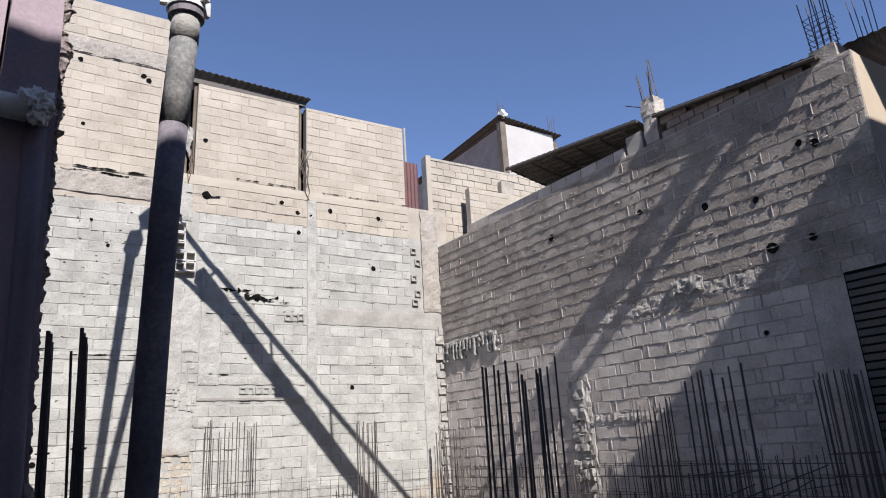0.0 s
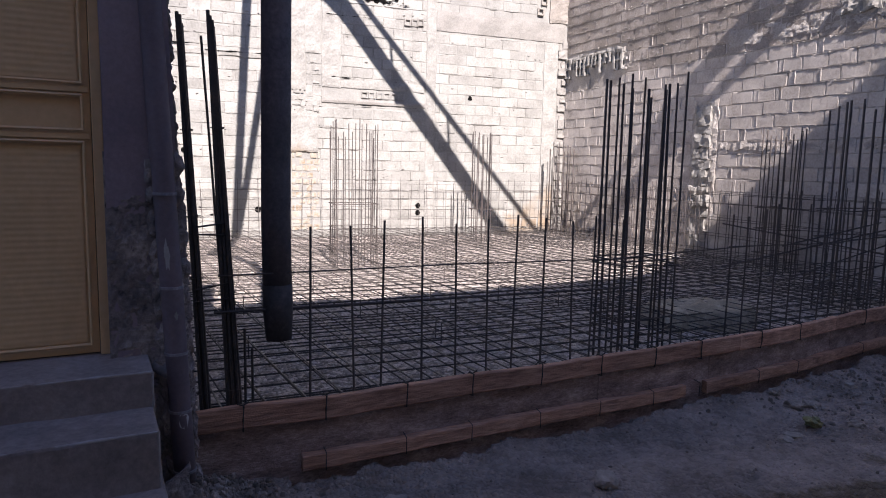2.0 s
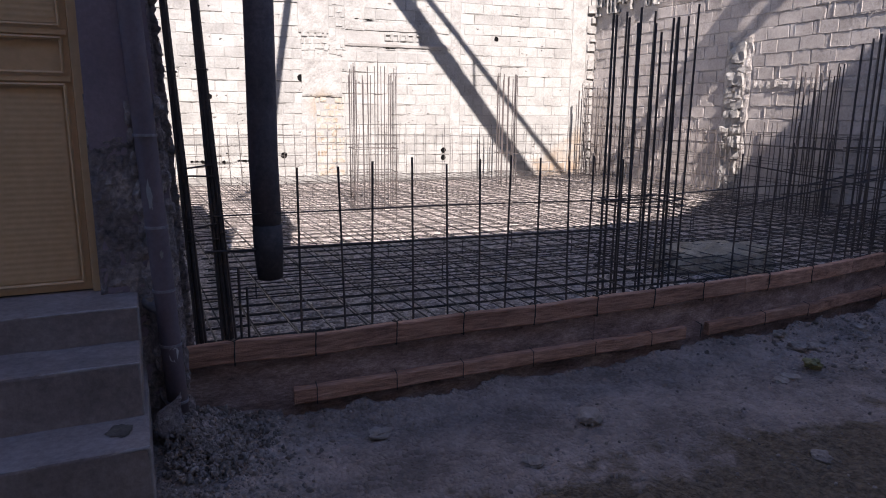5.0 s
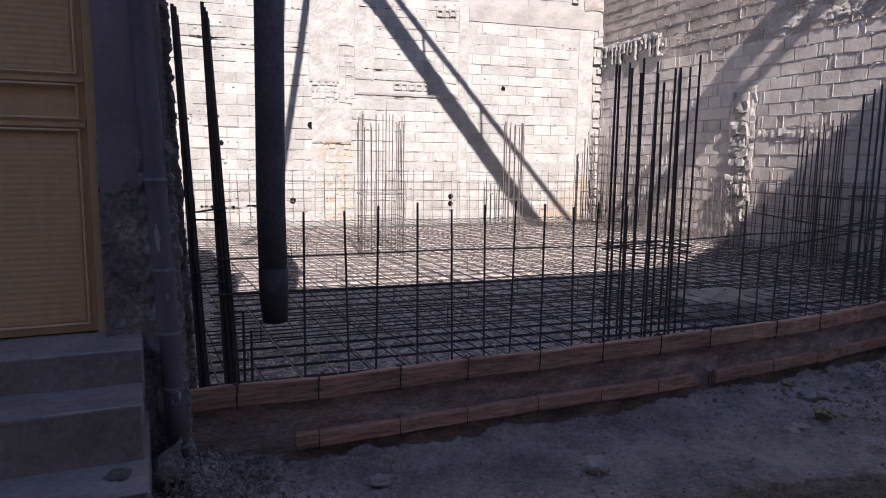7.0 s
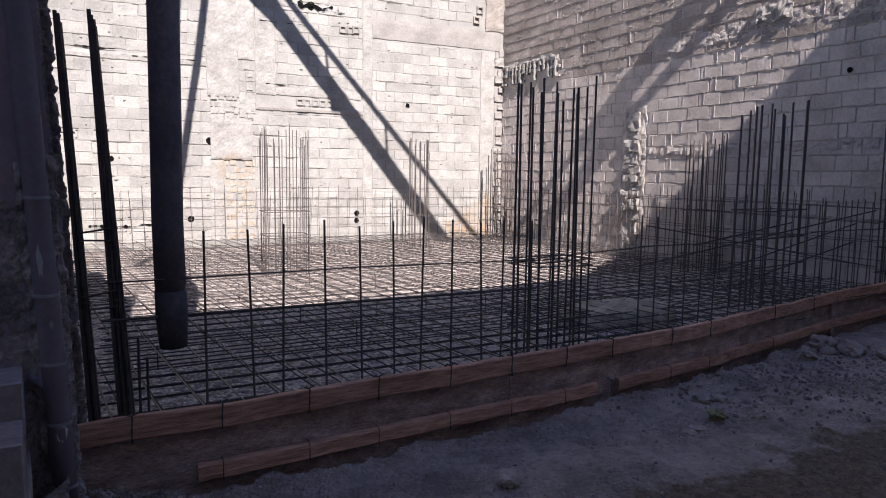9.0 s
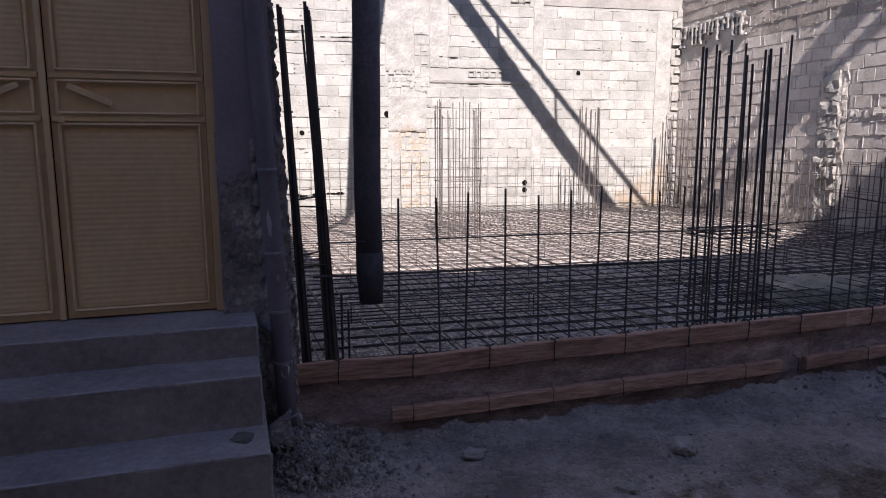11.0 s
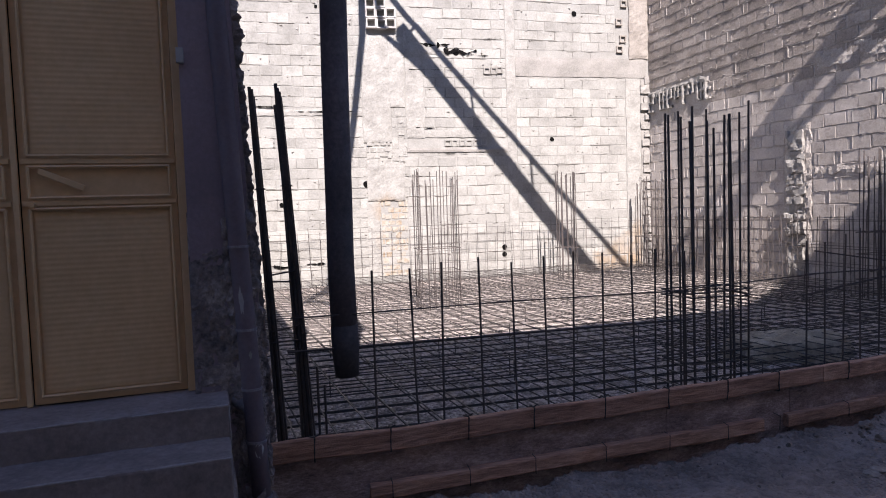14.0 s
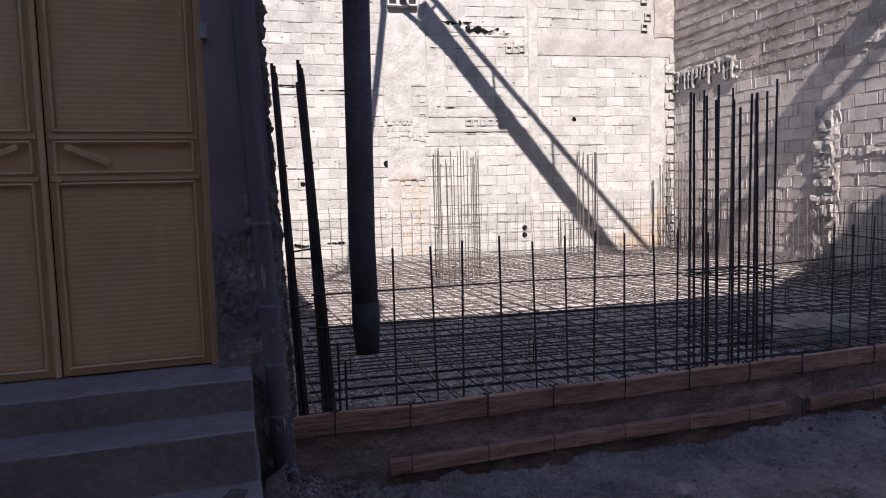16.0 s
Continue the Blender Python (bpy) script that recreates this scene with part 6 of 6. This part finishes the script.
gravel_heap()
for k, (x, y, r, flat, lab) in enumerate(((1.94, 2.82, 0.075, 0.5, "flat grey stone lying in the dust"), (0.86, 2.98, 0.06, 0.35, "pale flat stone chip in the dust"), (3.84, 3.34, 0.06, 0.6, "grey rubble lump near the formwork"),
                                          (3.97, 3.32, 0.055, 0.6, "dark rubble lump near the formwork"), (3.9, 3.55, 0.05, 0.6, "grey rubble lump under the boards"), (3.32, 2.95, 0.05, 0.35, "dark broken chip on the ground"),
                                          (5.95, 3.9, 0.13, 0.8, "broken block lump by the formwork"), (6.1, 3.72, 0.12, 0.7, "broken block lump by the formwork"), (6.25, 3.5, 0.1, 0.7, "broken block lump by the formwork"), (5.6, 3.8, 0.09, 0.7, "broken block lump by the formwork"),
                                          (4.6, 3.5, 0.05, 0.6, "grey rubble lump near the formwork"), (2.77, 2.16, 0.05, 0.4, "pale flat stone chip on the brown earth"), (1.47, 2.53, 0.05, 0.5, "dark clod in the dust"), (3.43, 2.99, 0.06, 0.3, "dark broken chip on the ground"), (3.93, 2.95, 0.05, 0.5, "grey rubble lump in the dust"))):
    bm = bmesh.new()
    pebble(bm, (0, 0, 0), r, k * 2.3 + 1, flat, 3, True, 0.45 if "flat grey" in lab else 1.0)
    for v in bm.verts:
        v.co *= 1 + 0.12 * noise.noise(v.co * 40)
    ob = finish("stone", bm, M_STONE)
    ob.location = (x, y, ground_z(x, y) + r * flat * 0.55)
    tagged(ob, lab, "stone", group="stones")



def leaning_slab():
    """A pointed broken piece of mortar, standing on its edge among the gravel."""
    outline = [(-0.085, 0.0), (-0.075, 0.08), (-0.045, 0.115), (-0.01, 0.13), (0.03, 0.165), (0.062, 0.205), (0.066, 0.17), (0.05, 0.125), (0.075, 0.07), (0.09, 0.0), (0.05, -0.07), (-0.05, -0.07)]
    bm = bmesh.new()
    rings = []
    for y, k in ((0.022, 0.9), (0.010, 1.0), (-0.010, 1.0), (-0.022, 0.86)):
        rings.append([bm.verts.new((x * k, y, 0.03 + (z - 0.03) * k)) for x, z in outline])
    for p, q in zip(rings, rings[1:]):
        for i in range(len(outline)):
            j = (i + 1) % len(outline)
            bm.faces.new((p[i], p[j], q[j], q[i]))
    bm.faces.new(rings[0][::-1])
    bm.faces.new(rings[-1])
    bmesh.ops.triangulate(bm, faces=[f for f in bm.faces if len(f.verts) > 4])
    bmesh.ops.subdivide_edges(bm, edges=bm.edges[:], cuts=2)
    for v in bm.verts:
        v.co += noise.noise_vector(v.co * 22) * 0.008 + noise.noise_vector(v.co * 60) * 0.004
    ob = finish("mortar_slab", bm, M_PILLAR_ROUGH)
    ob.matrix_world = pose(-0.085, 3.07, ground_z(-0.085, 3.07) + 0.09, -14, 6, 8) @ Matrix.Scale(0.72, 4)
    tagged(ob, "pointed broken mortar slab leaning at the pipe foot", "rubble")


leaning_slab()

bm = bmesh.new()
pebble(bm, (0, 0, 0), 0.05, 5.0, 0.10, 3, True)
ob = finish("mud_splat", bm, surface("damp_mud", ((0.06, 0.045, 0.035), (0.10, 0.078, 0.06), (0.16, 0.13, 0.10)), 0.9, 40, 14, 0.6))
ob.location = (-0.21, 2.56, 0.296)
tagged(ob, "dried brown splat of mud on the lowest step", "mud")

bm = bmesh.new()
q = bmesh.ops.create_icosphere(bm, subdivisions=3, radius=0.05)
for v in bm.verts:
    v.co *= 1 + 0.7 * noise.noise(v.co * 30) + 0.3 * noise.noise(v.co * 80)
    v.co.z *= 0.6
rag = finish("crumpled_wrapper", bm, surface("yellow_wrapper", ((0.05, 0.045, 0.025), (0.19, 0.165, 0.06), (0.36, 0.33, 0.17)), 0.6, 50, 20, 0.3))
rag.location = (3.66, 3.04, ground_z(3.66, 3.04) + 0.03)
tagged(rag, "crumpled yellow wrapper on the ground", "litter")


def flat_patch(name, cx, cy, rx, ry, material, label, category, lift=0.006, seed=0.0, z=None):
    """A thin spread of earth or mortar with a ragged outline, following the ground."""
    bm = bmesh.new()
    rings = []
    n = 48
    for j in range(9):
        f = j / 8
        ring = []
        for i in range(n):
            a = 2 * math.pi * i / n
            k = f * (1 + 0.35 * noise.noise(Vector((math.cos(a) * 1.5 + seed, math.sin(a) * 1.5, seed))) + 0.15 * noise.noise(Vector((math.cos(a) * 5, math.sin(a) * 5, seed))))
            x, y = cx + rx * k * math.cos(a), cy + ry * k * math.sin(a)
            h = (ground_z(x, y) if z is None else z) + lift * (1 - f ** 3) * (1 + noise.noise(Vector((x * 9, y * 9, seed)))) - ((0.02 if z is None else 0.15) if j == 8 else 0)
            ring.append(bm.verts.new((x, y, h)))
        rings.append(ring)
    for a, b in zip(rings, rings[1:]):
        for i in range(n):
            if a is rings[0]:
                continue
            bm.faces.new((a[i], a[(i + 1) % n], b[(i + 1) % n], b[i]))
    bm.faces.new(rings[1])
    ob = finish(name, bm, material, True)
    return tagged(ob, label, category, kind="stuff")


M_WET = surface("wet_concrete", ((0.15, 0.125, 0.09), (0.29, 0.25, 0.185), (0.50, 0.445, 0.345)), 0.8, 22, 5, 1.0, depth=0.04)
flat_patch("fresh_concrete", 4.55, 5.05, 0.62, 0.42, M_WET, "small spread of fresh wet concrete among the bars", "concrete", 0.045, 8.0, 0.208)

stack = tagged(new("bar_stack"), "stack of straight rebars lying on the street", "rebar bundle")
for k in range(16):
    rebar(stack, (6.15 + 0.02 * k, 3.1 + 0.055 * (k % 8), -0.06 + 0.02 * (k // 8)), (11.5, 3.65 + 0.055 * (k % 8), -0.06 + 0.02 * (k // 8)), 0.009)
